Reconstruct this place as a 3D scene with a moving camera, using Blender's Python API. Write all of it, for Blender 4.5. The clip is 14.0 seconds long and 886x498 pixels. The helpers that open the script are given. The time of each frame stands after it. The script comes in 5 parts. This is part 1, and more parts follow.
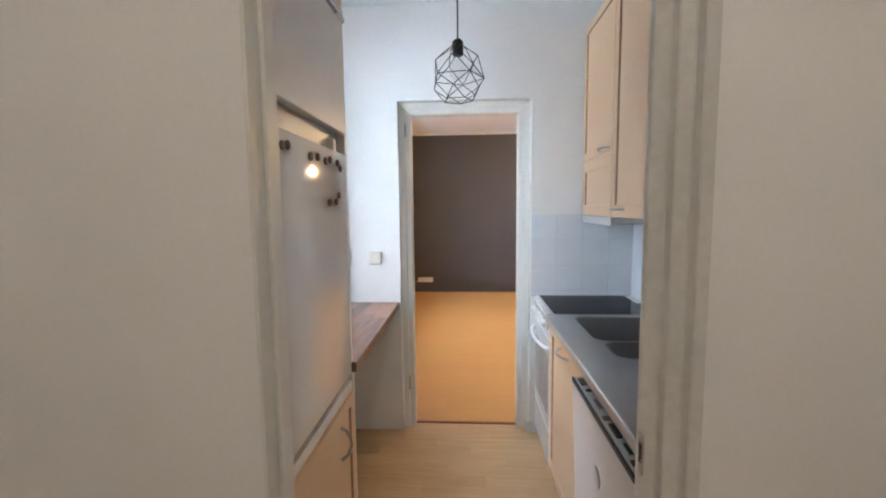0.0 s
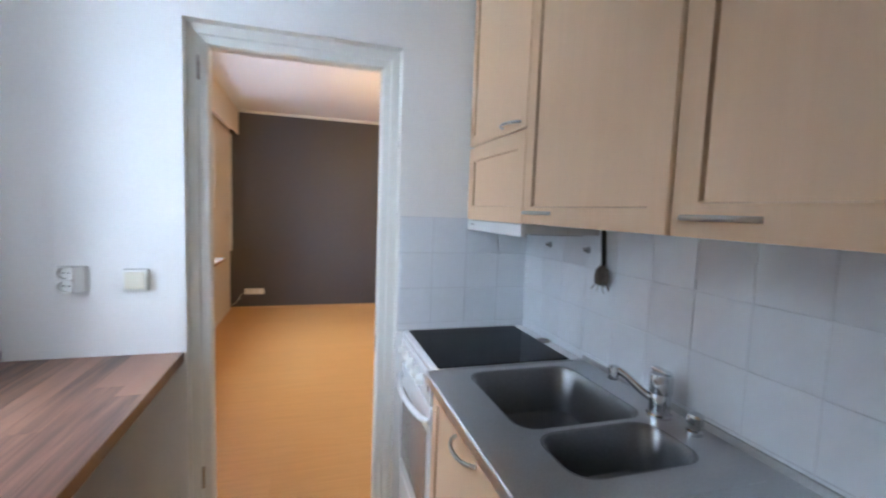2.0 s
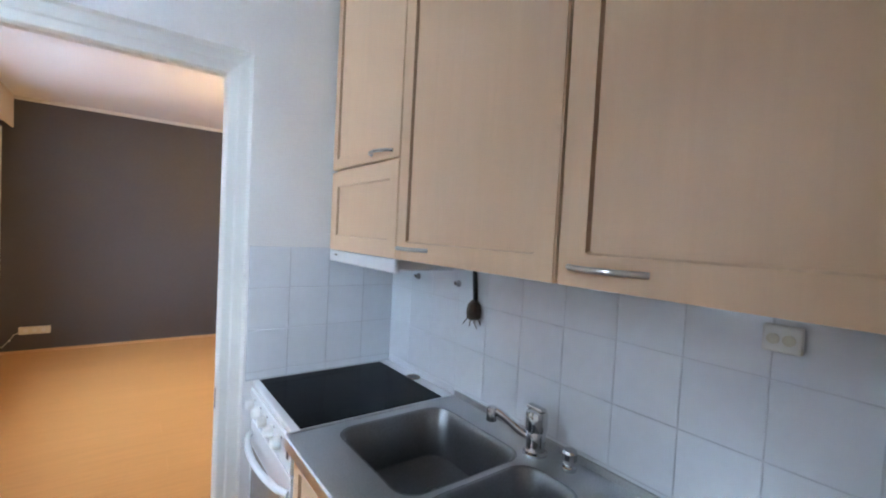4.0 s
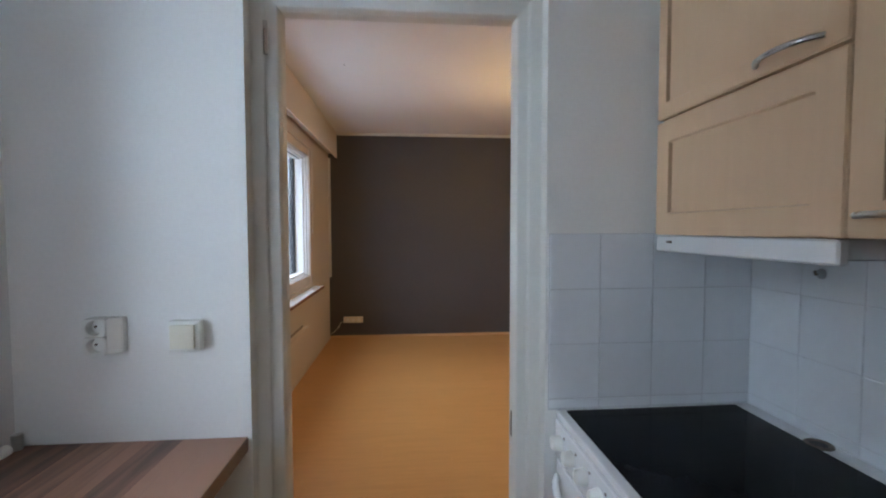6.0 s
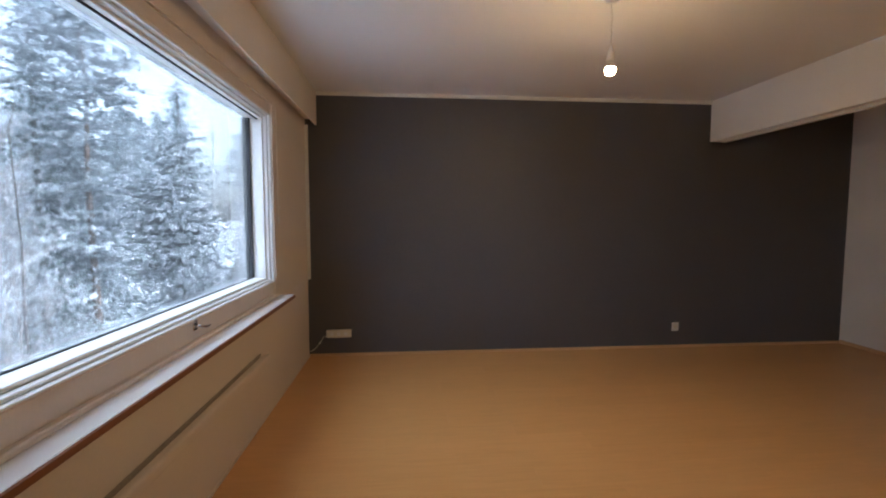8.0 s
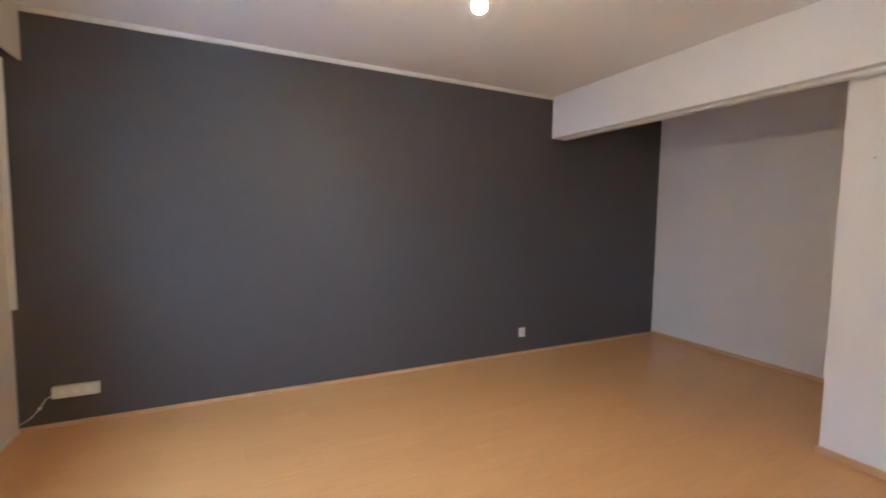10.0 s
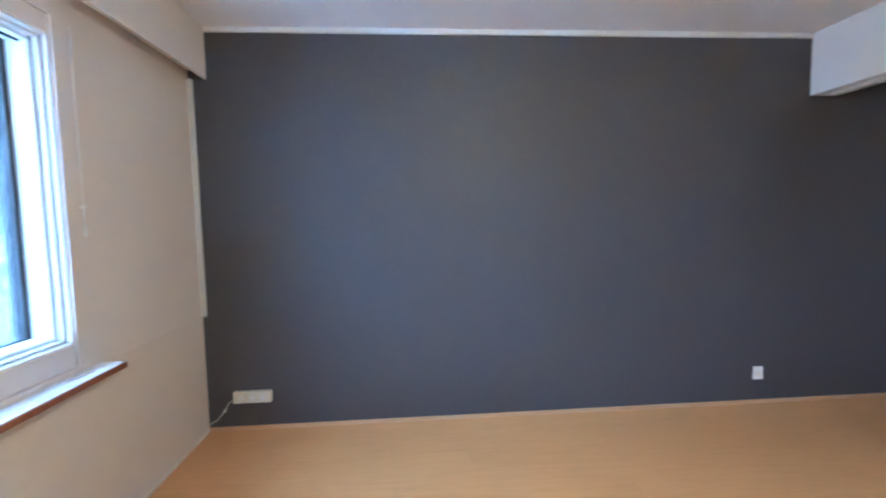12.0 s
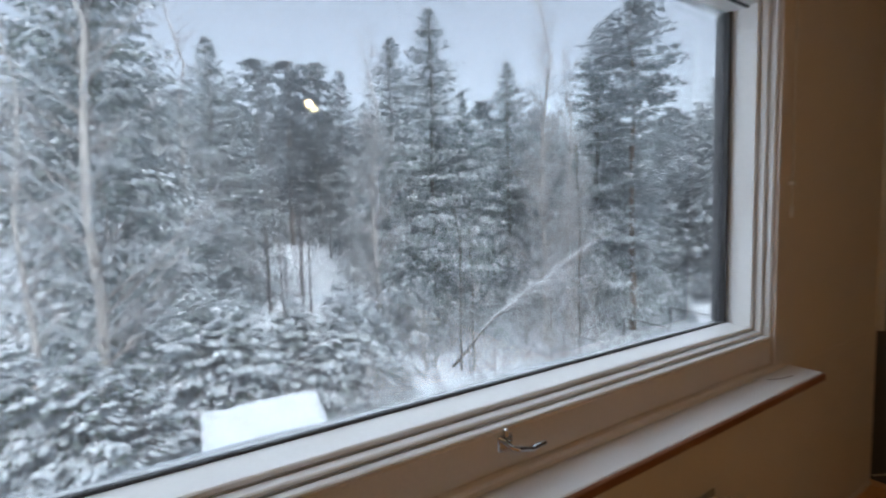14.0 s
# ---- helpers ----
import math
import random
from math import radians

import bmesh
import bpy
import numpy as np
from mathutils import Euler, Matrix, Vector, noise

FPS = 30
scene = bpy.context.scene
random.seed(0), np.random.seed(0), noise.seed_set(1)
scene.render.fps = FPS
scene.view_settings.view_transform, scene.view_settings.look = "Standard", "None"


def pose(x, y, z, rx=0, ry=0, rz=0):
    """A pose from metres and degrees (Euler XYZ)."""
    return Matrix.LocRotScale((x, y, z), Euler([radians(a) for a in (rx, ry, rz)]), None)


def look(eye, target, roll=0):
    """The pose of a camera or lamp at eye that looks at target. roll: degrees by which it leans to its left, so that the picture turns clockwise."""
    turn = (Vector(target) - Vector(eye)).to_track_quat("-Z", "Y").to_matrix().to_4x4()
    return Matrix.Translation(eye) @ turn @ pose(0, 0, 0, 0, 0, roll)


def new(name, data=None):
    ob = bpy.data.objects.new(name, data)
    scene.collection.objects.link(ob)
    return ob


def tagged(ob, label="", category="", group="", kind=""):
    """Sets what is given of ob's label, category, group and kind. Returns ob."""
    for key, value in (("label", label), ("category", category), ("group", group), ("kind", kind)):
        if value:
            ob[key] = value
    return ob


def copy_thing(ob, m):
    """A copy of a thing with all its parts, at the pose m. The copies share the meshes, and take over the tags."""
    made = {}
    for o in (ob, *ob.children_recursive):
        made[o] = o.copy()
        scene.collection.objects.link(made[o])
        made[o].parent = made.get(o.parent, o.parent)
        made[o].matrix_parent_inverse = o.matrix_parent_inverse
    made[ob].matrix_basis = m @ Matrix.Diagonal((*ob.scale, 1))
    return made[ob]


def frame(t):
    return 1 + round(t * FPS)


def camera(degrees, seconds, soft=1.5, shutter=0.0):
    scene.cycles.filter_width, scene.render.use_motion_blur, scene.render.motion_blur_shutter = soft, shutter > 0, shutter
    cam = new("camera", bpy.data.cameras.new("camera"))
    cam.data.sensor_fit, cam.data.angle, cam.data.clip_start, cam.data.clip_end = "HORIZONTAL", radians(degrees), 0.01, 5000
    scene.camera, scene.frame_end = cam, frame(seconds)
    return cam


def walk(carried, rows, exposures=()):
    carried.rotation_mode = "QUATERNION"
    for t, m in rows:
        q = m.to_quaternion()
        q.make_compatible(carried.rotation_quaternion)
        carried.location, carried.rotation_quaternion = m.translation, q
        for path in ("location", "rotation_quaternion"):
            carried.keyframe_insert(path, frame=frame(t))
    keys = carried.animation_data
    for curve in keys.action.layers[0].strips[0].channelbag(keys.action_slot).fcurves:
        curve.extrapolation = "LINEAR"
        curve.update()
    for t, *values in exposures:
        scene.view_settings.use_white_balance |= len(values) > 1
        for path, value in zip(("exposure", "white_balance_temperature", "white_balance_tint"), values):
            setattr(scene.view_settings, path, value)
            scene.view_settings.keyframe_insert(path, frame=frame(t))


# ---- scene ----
cam = camera(91.6, 14.0, soft=2.0, shutter=0.2)
PATH = [
    (0, (0.431, -2.695, 1.457), (0.314, -0.707, 1.265), -0.6),
    (0.5, (0.48, -2.466, 1.435), (0.346, -0.478, 1.261), -0.3),
    (1, (0.527, -2.248, 1.436), (0.323, -0.266, 1.267), 0.1),
    (1.5, (0.519, -2.052, 1.414), (0.489, -0.06, 1.245), 0.6),
    (2, (0.460, -1.843, 1.436), (1.042, 0.063, 1.260), 2.1),
    (2.2, (0.456, -1.840, 1.438), (1.285, -0.025, 1.261), 1.8),
    (4.5, (0.449, -1.679, 1.513), (1.651, -0.08, 1.487), 2.6),
    (5, (0.435, -1.646, 1.529), (1.424, 0.086, 1.668), 2.4),
    (5.5, (0.44, -1.419, 1.457), (0.891, 0.53, 1.45), -0.3),
    (6, (0.427, -1.192, 1.419), (0.589, 0.8, 1.329), -0.1),
    (6.5, (0.403, -0.894, 1.422), (0.551, 1.098, 1.31), -0.1),
    (7, (0.396, -0.549, 1.404), (0.540, 1.442, 1.277), 0.0),
    (9.5, (0.522, 0.753, 1.445), (1.035, 2.679, 1.28), 0.4),
    (10, (0.651, 0.933, 1.425), (1.533, 2.722, 1.274), 0.8),
    (10.5, (0.771, 1.169, 1.461), (1.932, 2.789, 1.301), 0.7),
    (11, (0.853, 1.371, 1.458), (1.972, 3.021, 1.301), 0.5),
    (11.5, (0.87, 1.56, 1.445), (1.564, 3.43, 1.294), -0.2),
    (12, (0.816, 1.576, 1.441), (0.956, 3.566, 1.287), -1.1),
    (12.5, (0.63, 1.588, 1.46), (0.193, 3.533, 1.293), -1.3),
    (13, (0.414, 1.597, 1.45), (-0.506, 3.365, 1.292), -1.6),
    (13.5, (0.299, 1.56, 1.451), (-1.046, 3.031, 1.285), -1.6),
    (14, (0.144, 1.615, 1.416), (-1.581, 2.616, 1.271), -1.6),
]
walk(cam, [(t, look(eye, target, roll)) for t, eye, target, roll in PATH],
     exposures=[(0.0, 3.55, 6000, 10), (1.0, 3.65, 5650, 10), (2.0, 3.4, 5650, 10), (4.5, 3.5, 5550, 10), (5.0, 3.25, 5550, 9), (5.5, 2.85, 5650, 9), (6.0, 2.45, 5850, 9), (6.5, 2.35, 6050, 9), (7.0, 2.3, 5950, 9), (9.5, 2.85, 4900, 6),
                (10.0, 3.5, 4700, 4), (10.5, 3.9, 4300, 2), (11.5, 3.95, 4000, 0), (12.0, 3.85, 3850, 0), (12.5, 3.0, 4450, 7), (13.0, 2.3, 5050, 13), (13.5, 1.75, 5600, 9), (14.0, 1.3, 6150, 10)])

# ---- world and sun: an overcast winter day ----
world = bpy.data.worlds.new("overcast_sky")
scene.world = world
world.use_nodes = True
wn, wl = world.node_tree.nodes, world.node_tree.links
wn.clear()
sky = wn.new("ShaderNodeTexSky")
sky.sky_type = "NISHITA"
sky.sun_disc = False
sky.sun_elevation = radians(55)
sky.sun_rotation = radians(100)
sky.air_density, sky.dust_density, sky.ozone_density = 1.0, 4.0, 1.0
grey = wn.new("ShaderNodeHueSaturation")
grey.inputs["Saturation"].default_value = 0.40
grey.inputs["Value"].default_value = 2.6
bg = wn.new("ShaderNodeBackground")
bg.inputs["Strength"].default_value = 0.15
wo = wn.new("ShaderNodeOutputWorld")
wl.new(sky.outputs[0], grey.inputs["Color"])
wl.new(grey.outputs[0], bg.inputs[0])
wl.new(bg.outputs[0], wo.inputs[0])

sun = new("sun", bpy.data.lights.new("sun", "SUN"))
sun.data.energy = 2.9
sun.data.angle = radians(130)
sun.data.color = (0.88, 0.95, 1.0)
sun.matrix_world = look((-20, 3, 13), (0, 2, 0))


# ---- materials ----
def mat(name, color, rough=0.6, metal=0.0, var=0.06, scale=6.0, fine=90.0, bump=0.0, bump_scale=300.0, coat=0.0,
        color2=None, per_object=0.0, spec=None):
    """Paint, stone, plastic or metal with a broad and a fine variation and a fine relief."""
    m = bpy.data.materials.new(name)
    m.use_nodes = True
    n, l = m.node_tree.nodes, m.node_tree.links
    b = n["Principled BSDF"]
    b.inputs["Metallic"].default_value = metal
    b.inputs["Coat Weight"].default_value = coat
    b.inputs["Coat Roughness"].default_value = 0.08
    if spec is not None:
        b.inputs["Specular IOR Level"].default_value = spec
    tc = n.new("ShaderNodeTexCoord")
    big, small = n.new("ShaderNodeTexNoise"), n.new("ShaderNodeTexNoise")
    big.inputs["Scale"].default_value, big.inputs["Detail"].default_value = scale, 3
    small.inputs["Scale"].default_value, small.inputs["Detail"].default_value = fine, 2
    l.new(tc.outputs["Object"], big.inputs["Vector"])
    l.new(tc.outputs["Object"], small.inputs["Vector"])
    add = n.new("ShaderNodeMath")
    add.operation = "ADD"
    l.new(big.outputs["Fac"], add.inputs[0])
    l.new(small.outputs["Fac"], add.inputs[1])
    half = n.new("ShaderNodeMath")
    half.operation = "MULTIPLY"
    half.inputs[1].default_value = 0.5
    l.new(add.outputs[0], half.inputs[0])
    fac = half.outputs[0]
    if per_object:
        info = n.new("ShaderNodeObjectInfo")
        mix = n.new("ShaderNodeMath")
        mix.operation = "MULTIPLY_ADD"
        mix.inputs[1].default_value = per_object
        l.new(info.outputs["Random"], mix.inputs[0])
        l.new(fac, mix.inputs[2])
        sub = n.new("ShaderNodeMath")
        sub.operation = "SUBTRACT"
        sub.inputs[1].default_value = per_object / 2
        l.new(mix.outputs[0], sub.inputs[0])
        fac = sub.outputs[0]
    ramp = n.new("ShaderNodeValToRGB")
    ramp.color_ramp.elements[0].position, ramp.color_ramp.elements[1].position = 0.3, 0.7
    lo = color2 if color2 else [max(0, c * (1 - var)) for c in color]
    hi = color if color2 else [min(1, c * (1 + var)) for c in color]
    ramp.color_ramp.elements[0].color = (*lo, 1)
    ramp.color_ramp.elements[1].color = (*hi, 1)
    l.new(fac, ramp.inputs[0])
    l.new(ramp.outputs[0], b.inputs["Base Color"])
    rr = n.new("ShaderNodeMapRange")
    rr.inputs["To Min"].default_value, rr.inputs["To Max"].default_value = max(0.02, rough - 0.06), min(1, rough + 0.06)
    l.new(big.outputs["Fac"], rr.inputs["Value"])
    l.new(rr.outputs[0], b.inputs["Roughness"])
    if bump:
        bt = n.new("ShaderNodeTexNoise")
        bt.inputs["Scale"].default_value, bt.inputs["Detail"].default_value = bump_scale, 2
        l.new(tc.outputs["Object"], bt.inputs["Vector"])
        bn = n.new("ShaderNodeBump")
        bn.inputs["Strength"].default_value, bn.inputs["Distance"].default_value = bump, 0.002
        l.new(bt.outputs["Fac"], bn.inputs["Height"])
        l.new(bn.outputs[0], b.inputs["Normal"])
    return m


def wood(name, light, dark, rough=0.4, stretch=(1.2, 18, 18), scale=2.2, per_object=0.25, coat=0.0, bump=0.06, bands=0.0):
    """Grained wood; the grain runs along the axis with the smallest stretch."""
    m = bpy.data.materials.new(name)
    m.use_nodes = True
    n, l = m.node_tree.nodes, m.node_tree.links
    b = n["Principled BSDF"]
    b.inputs["Coat Weight"].default_value = coat
    b.inputs["Coat Roughness"].default_value = 0.15
    tc, info = n.new("ShaderNodeTexCoord"), n.new("ShaderNodeObjectInfo")
    shift = n.new("ShaderNodeVectorMath")
    shift.operation = "MULTIPLY_ADD"
    comb = n.new("ShaderNodeCombineXYZ")
    for i in range(3):
        l.new(info.outputs["Random"], comb.inputs[i])
    shift.inputs[1].default_value = (37, 53, 71)
    l.new(comb.outputs[0], shift.inputs[0])
    l.new(tc.outputs["Object"], shift.inputs[2])
    mp = n.new("ShaderNodeMapping")
    mp.inputs["Scale"].default_value = stretch
    l.new(shift.outputs[0], mp.inputs["Vector"])
    g = n.new("ShaderNodeTexNoise")
    g.inputs["Scale"].default_value, g.inputs["Detail"].default_value, g.inputs["Distortion"].default_value = scale, 5, 0.6
    l.new(mp.outputs[0], g.inputs["Vector"])
    broad = n.new("ShaderNodeTexNoise")
    broad.inputs["Scale"].default_value, broad.inputs["Detail"].default_value = 1.1, 2
    l.new(shift.outputs[0], broad.inputs["Vector"])
    mix = n.new("ShaderNodeMath")
    mix.operation = "MULTIPLY_ADD"
    mix.inputs[1].default_value = per_object
    l.new(info.outputs["Random"], mix.inputs[0])
    l.new(g.outputs["Fac"], mix.inputs[2])
    mix2 = n.new("ShaderNodeMath")
    mix2.operation = "MULTIPLY_ADD"
    mix2.inputs[1].default_value = 0.35
    l.new(broad.outputs["Fac"], mix2.inputs[0])
    l.new(mix.outputs[0], mix2.inputs[2])
    ramp = n.new("ShaderNodeValToRGB")
    mid = 0.5 + per_object / 2 + 0.17
    ramp.color_ramp.elements[0].position, ramp.color_ramp.elements[1].position = mid - 0.3, mid + 0.25
    ramp.color_ramp.elements[0].color, ramp.color_ramp.elements[1].color = (*dark, 1), (*light, 1)
    l.new(mix2.outputs[0], ramp.inputs[0])
    l.new(ramp.outputs[0], b.inputs["Base Color"])
    rr = n.new("ShaderNodeMapRange")
    rr.inputs["To Min"].default_value, rr.inputs["To Max"].default_value = rough - 0.07, rough + 0.09
    l.new(g.outputs["Fac"], rr.inputs["Value"])
    l.new(rr.outputs[0], b.inputs["Roughness"])
    bn = n.new("ShaderNodeBump")
    bn.inputs["Strength"].default_value, bn.inputs["Distance"].default_value = bump, 0.002
    l.new(g.outputs["Fac"], bn.inputs["Height"])
    l.new(bn.outputs[0], b.inputs["Normal"])
    return m


def pane_glass(name, tint=(1, 1, 1), haze_share=0.0):
    """Clear glass; the last argument is the share of light scattered as imitated outdoor haze."""
    m = bpy.data.materials.new(name)
    m.use_nodes = True
    n, l = m.node_tree.nodes, m.node_tree.links
    n.clear()
    o, mx = n.new("ShaderNodeOutputMaterial"), n.new("ShaderNodeMixShader")
    tr, gl, lw = n.new("ShaderNodeBsdfTransparent"), n.new("ShaderNodeBsdfGlossy"), n.new("ShaderNodeLayerWeight")
    lw.inputs["Blend"].default_value = 0.5
    pw, fr = n.new("ShaderNodeMath"), n.new("ShaderNodeMath")
    pw.operation, fr.operation = "POWER", "MULTIPLY_ADD"
    pw.inputs[1].default_value = 5.0
    fr.inputs[1].default_value, fr.inputs[2].default_value = 0.45, 0.018
    l.new(lw.outputs["Facing"], pw.inputs[0])
    l.new(pw.outputs[0], fr.inputs[0])
    tr.inputs[0].default_value = (*tint, 1)
    gl.inputs["Roughness"].default_value = 0.0
    l.new(fr.outputs[0], mx.inputs[0])
    l.new(tr.outputs[0], mx.inputs[1])
    l.new(gl.outputs[0], mx.inputs[2])
    # translucent veil on the pane, standing in for misty air outside
    haze_bsdf, veil = n.new("ShaderNodeBsdfTranslucent"), n.new("ShaderNodeMixShader")
    haze_bsdf.inputs[0].default_value = (0.9, 0.9, 0.9, 1)
    veil.inputs[0].default_value = haze_share
    l.new(mx.outputs[0], veil.inputs[1])
    l.new(haze_bsdf.outputs[0], veil.inputs[2])
    l.new(veil.outputs[0], o.inputs[0])
    return m


def glow(name, color, strength):
    m = bpy.data.materials.new(name)
    m.use_nodes = True
    b = m.node_tree.nodes["Principled BSDF"]
    b.inputs["Base Color"].default_value = (0.9, 0.88, 0.82, 1)
    b.inputs["Emission Color"].default_value = (*color, 1)
    b.inputs["Emission Strength"].default_value = strength
    return m


BULB_POWER = 175.0
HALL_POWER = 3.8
M_WALL = mat("white_wall_paint", (0.82, 0.82, 0.81), 0.75, var=0.03, scale=2.0, bump=0.25, bump_scale=260)
M_PAPER = mat("cream_wallpaper", (0.75, 0.68, 0.60), 0.7, var=0.04, scale=2.5, bump=0.3, bump_scale=240)
M_CEIL = mat("ceiling_paint", (0.86, 0.855, 0.85), 0.85, var=0.025, scale=1.5, bump=0.4, bump_scale=180)
M_DARK = mat("dark_grey_wall_paint", (0.084, 0.083, 0.092), 0.53, var=0.06, scale=1.6, fine=40, bump=0.25, bump_scale=220)
M_TRIM = mat("white_trim_paint", (0.74, 0.74, 0.70), 0.4, var=0.03, scale=5, bump=0.05, bump_scale=60, coat=0.1)
M_WORN = mat("worn_frame_paint", (0.74, 0.74, 0.71), 0.45, color2=(0.61, 0.615, 0.58), scale=5, fine=45, bump=0.08, bump_scale=60)
M_SASH = mat("white_sash_paint", (0.89, 0.90, 0.90), 0.35, var=0.03, scale=5)
M_LAMINATE = mat("white_laminate", (0.78, 0.77, 0.76), 0.35, var=0.02, scale=3)
M_ENAMEL = mat("white_enamel", (0.78, 0.79, 0.80), 0.14, var=0.02, scale=4, coat=0.3)
M_FRIDGE = mat("white_fridge_enamel", (0.82, 0.82, 0.82), 0.11, var=0.03, scale=3, bump=0.04, bump_scale=120, coat=0.3)
M_PLASTIC = mat("white_plastic", (0.80, 0.80, 0.77), 0.35, var=0.02)
M_CREAM = mat("cream_plastic", (0.74, 0.71, 0.60), 0.35, var=0.03)
M_GREY = mat("grey_plastic", (0.40, 0.42, 0.43), 0.35, var=0.06)
M_RUBBER = mat("black_gasket", (0.03, 0.03, 0.035), 0.5, var=0.1)
M_BLIND = mat("rolled_dark_blind", (0.035, 0.037, 0.045), 0.6, var=0.25, scale=30, bump=0.4, bump_scale=90)
M_BLACK = mat("black_wire", (0.012, 0.012, 0.013), 0.4, var=0.1)
M_HOB = mat("black_hob_glass", (0.008, 0.009, 0.011), 0.06, var=0.1, spec=0.05)
M_OVENGLASS = mat("oven_door_glass", (0.20, 0.17, 0.15), 0.08, var=0.2, scale=4)
M_STEEL = mat("brushed_steel", (0.50, 0.51, 0.52), 0.32, 1.0, var=0.15, scale=3, fine=220, bump=0.06, bump_scale=400)
M_CHROME = mat("chrome", (0.66, 0.67, 0.69), 0.10, 1.0, var=0.05)
M_SATIN = mat("satin_nickel", (0.52, 0.51, 0.49), 0.28, 1.0, var=0.06)
M_TILE = mat("white_glazed_tile", (0.77, 0.80, 0.84), 0.16, var=0.02, scale=8, fine=30, per_object=0.3, coat=0.2)
M_GROUT = mat("grey_grout", (0.58, 0.60, 0.63), 0.9, var=0.12, scale=12)
M_PALEGROUT = mat("pale_grout", (0.64, 0.665, 0.70), 0.8, var=0.06, scale=12)
M_SILL = mat("white_sill_laminate", (0.86, 0.88, 0.90), 0.2, var=0.02)
# steel of the sink bowls, darker than the bench
M_BOWL = mat("dark_sink_steel", (0.24, 0.245, 0.25), 0.33, 1.0, var=0.15, scale=6, fine=160, bump=0.05)
M_DUST = mat("grimy_metal", (0.16, 0.13, 0.11), 0.6, 0.4, var=0.3, scale=60)
# brown for the shade about the heater rail, laid on as colour
M_RAILSHADE = mat("rail_shade", (0.34, 0.30, 0.25), 0.8, var=0.2, scale=20)
M_FLOOR_ROOM = wood("beech_laminate", (0.71, 0.39, 0.14), (0.63, 0.335, 0.11), 0.32, (2.2, 26, 26), 1.6, 0.14, coat=0.06, bump=0.03)
M_FLOOR_KIT = wood("oak_laminate", (0.72, 0.50, 0.28), (0.58, 0.38, 0.19), 0.38, (2.0, 24, 24), 1.8, 0.25, bump=0.04)
M_BEECH = wood("beech_skirting", (0.70, 0.46, 0.25), (0.58, 0.36, 0.18), 0.4, (2, 2, 22), 2.0, 0.1)
M_BIRCH = wood("birch_foil", (0.78, 0.55, 0.345), (0.74, 0.515, 0.315), 0.42, (14, 14, 1.0), 2.4, 0.10, bump=0.01)
M_BIRCH_EDGE = wood("birch_edge_band", (0.55, 0.33, 0.19), (0.45, 0.26, 0.14), 0.5, (14, 14, 1.0), 2.4, 0.10)
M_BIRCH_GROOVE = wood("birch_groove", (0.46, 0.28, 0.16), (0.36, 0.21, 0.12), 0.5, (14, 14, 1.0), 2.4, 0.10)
M_WALNUT = wood("walnut_stave", (0.34, 0.18, 0.12), (0.11, 0.058, 0.043), 0.32, (16, 1.2, 16), 1.6, 0.6, coat=0.05)
M_WALNUT_EDGE = wood("walnut_edge", (0.15, 0.085, 0.058), (0.08, 0.045, 0.034), 0.35, (22, 1.6, 22), 2.0, 0.2)
M_TEAK = wood("teak_edge", (0.26, 0.11, 0.05), (0.17, 0.065, 0.03), 0.45, (18, 1.5, 18), 2.0, 0.1)
# tinted to dim the view out, with a faint veil as outdoor haze
M_GLASS = pane_glass("window_glass", (0.785, 0.795, 0.800), haze_share=0.007)
# lighter tint, chosen so that more daylight enters the kitchen
M_CLEARGLASS = pane_glass("clear_window_glass", (0.93, 0.94, 0.94))
M_BULBGLASS = pane_glass("bulb_glass", (0.97, 0.97, 0.97))
M_BULB = glow("lit_bulb", (1.0, 0.62, 0.28), BULB_POWER)
# glow of the assumed hall lamp
M_HALLGLOW = glow("unseen_hall_glow", (1.0, 0.83, 0.66), HALL_POWER)
M_SNOW = mat("snow", (0.66, 0.70, 0.74), 0.8, var=0.10, scale=0.6, fine=9, bump=0.3, bump_scale=12)
M_NEEDLE = mat("spruce_needles", (0.260, 0.300, 0.290), 0.8, color2=(0.150, 0.182, 0.174), scale=1.2, per_object=0.3)
M_FROST = mat("snow_laden_needles", (0.62, 0.66, 0.69), 0.85, color2=(0.42, 0.46, 0.49), scale=3, fine=20)
# paler needles for far spruces and all pines: distance haze put into the colour
M_HAZED = mat("hazed_needles", (0.36, 0.395, 0.405), 0.85, color2=(0.24, 0.265, 0.275), scale=1.2, per_object=0.3)
M_BARK = mat("spruce_bark", (0.12, 0.095, 0.08), 0.9, color2=(0.06, 0.05, 0.045), scale=5, fine=40)
M_PINEBARK = mat("pine_bark", (0.24, 0.16, 0.12), 0.9, color2=(0.13, 0.09, 0.07), scale=5, fine=40)
M_BIRCHBARK = mat("birch_bark", (0.62, 0.59, 0.56), 0.8, color2=(0.28, 0.25, 0.23), scale=7, fine=30)
M_TWIG = mat("frosted_twigs", (0.42, 0.38, 0.36), 0.9, color2=(0.20, 0.16, 0.15), scale=3, fine=30)
M_GALV = mat("galvanised_steel", (0.40, 0.41, 0.42), 0.45, 0.8, var=0.1)
M_RAIL = mat("weathered_rail_steel", (0.11, 0.11, 0.115), 0.6, var=0.15)
M_PLASTER = mat("facade_render", (0.55, 0.53, 0.50), 0.9, var=0.1, scale=3)

# ---- helpers for building ----
AT = {}


def thing(name, at, label, category="", group="", kind=""):
    ob = new(name)
    ob.location = at
    ob.empty_display_size = 0.1
    AT[ob.name] = Matrix.Translation(at)
    return tagged(ob, label, category, group, kind)


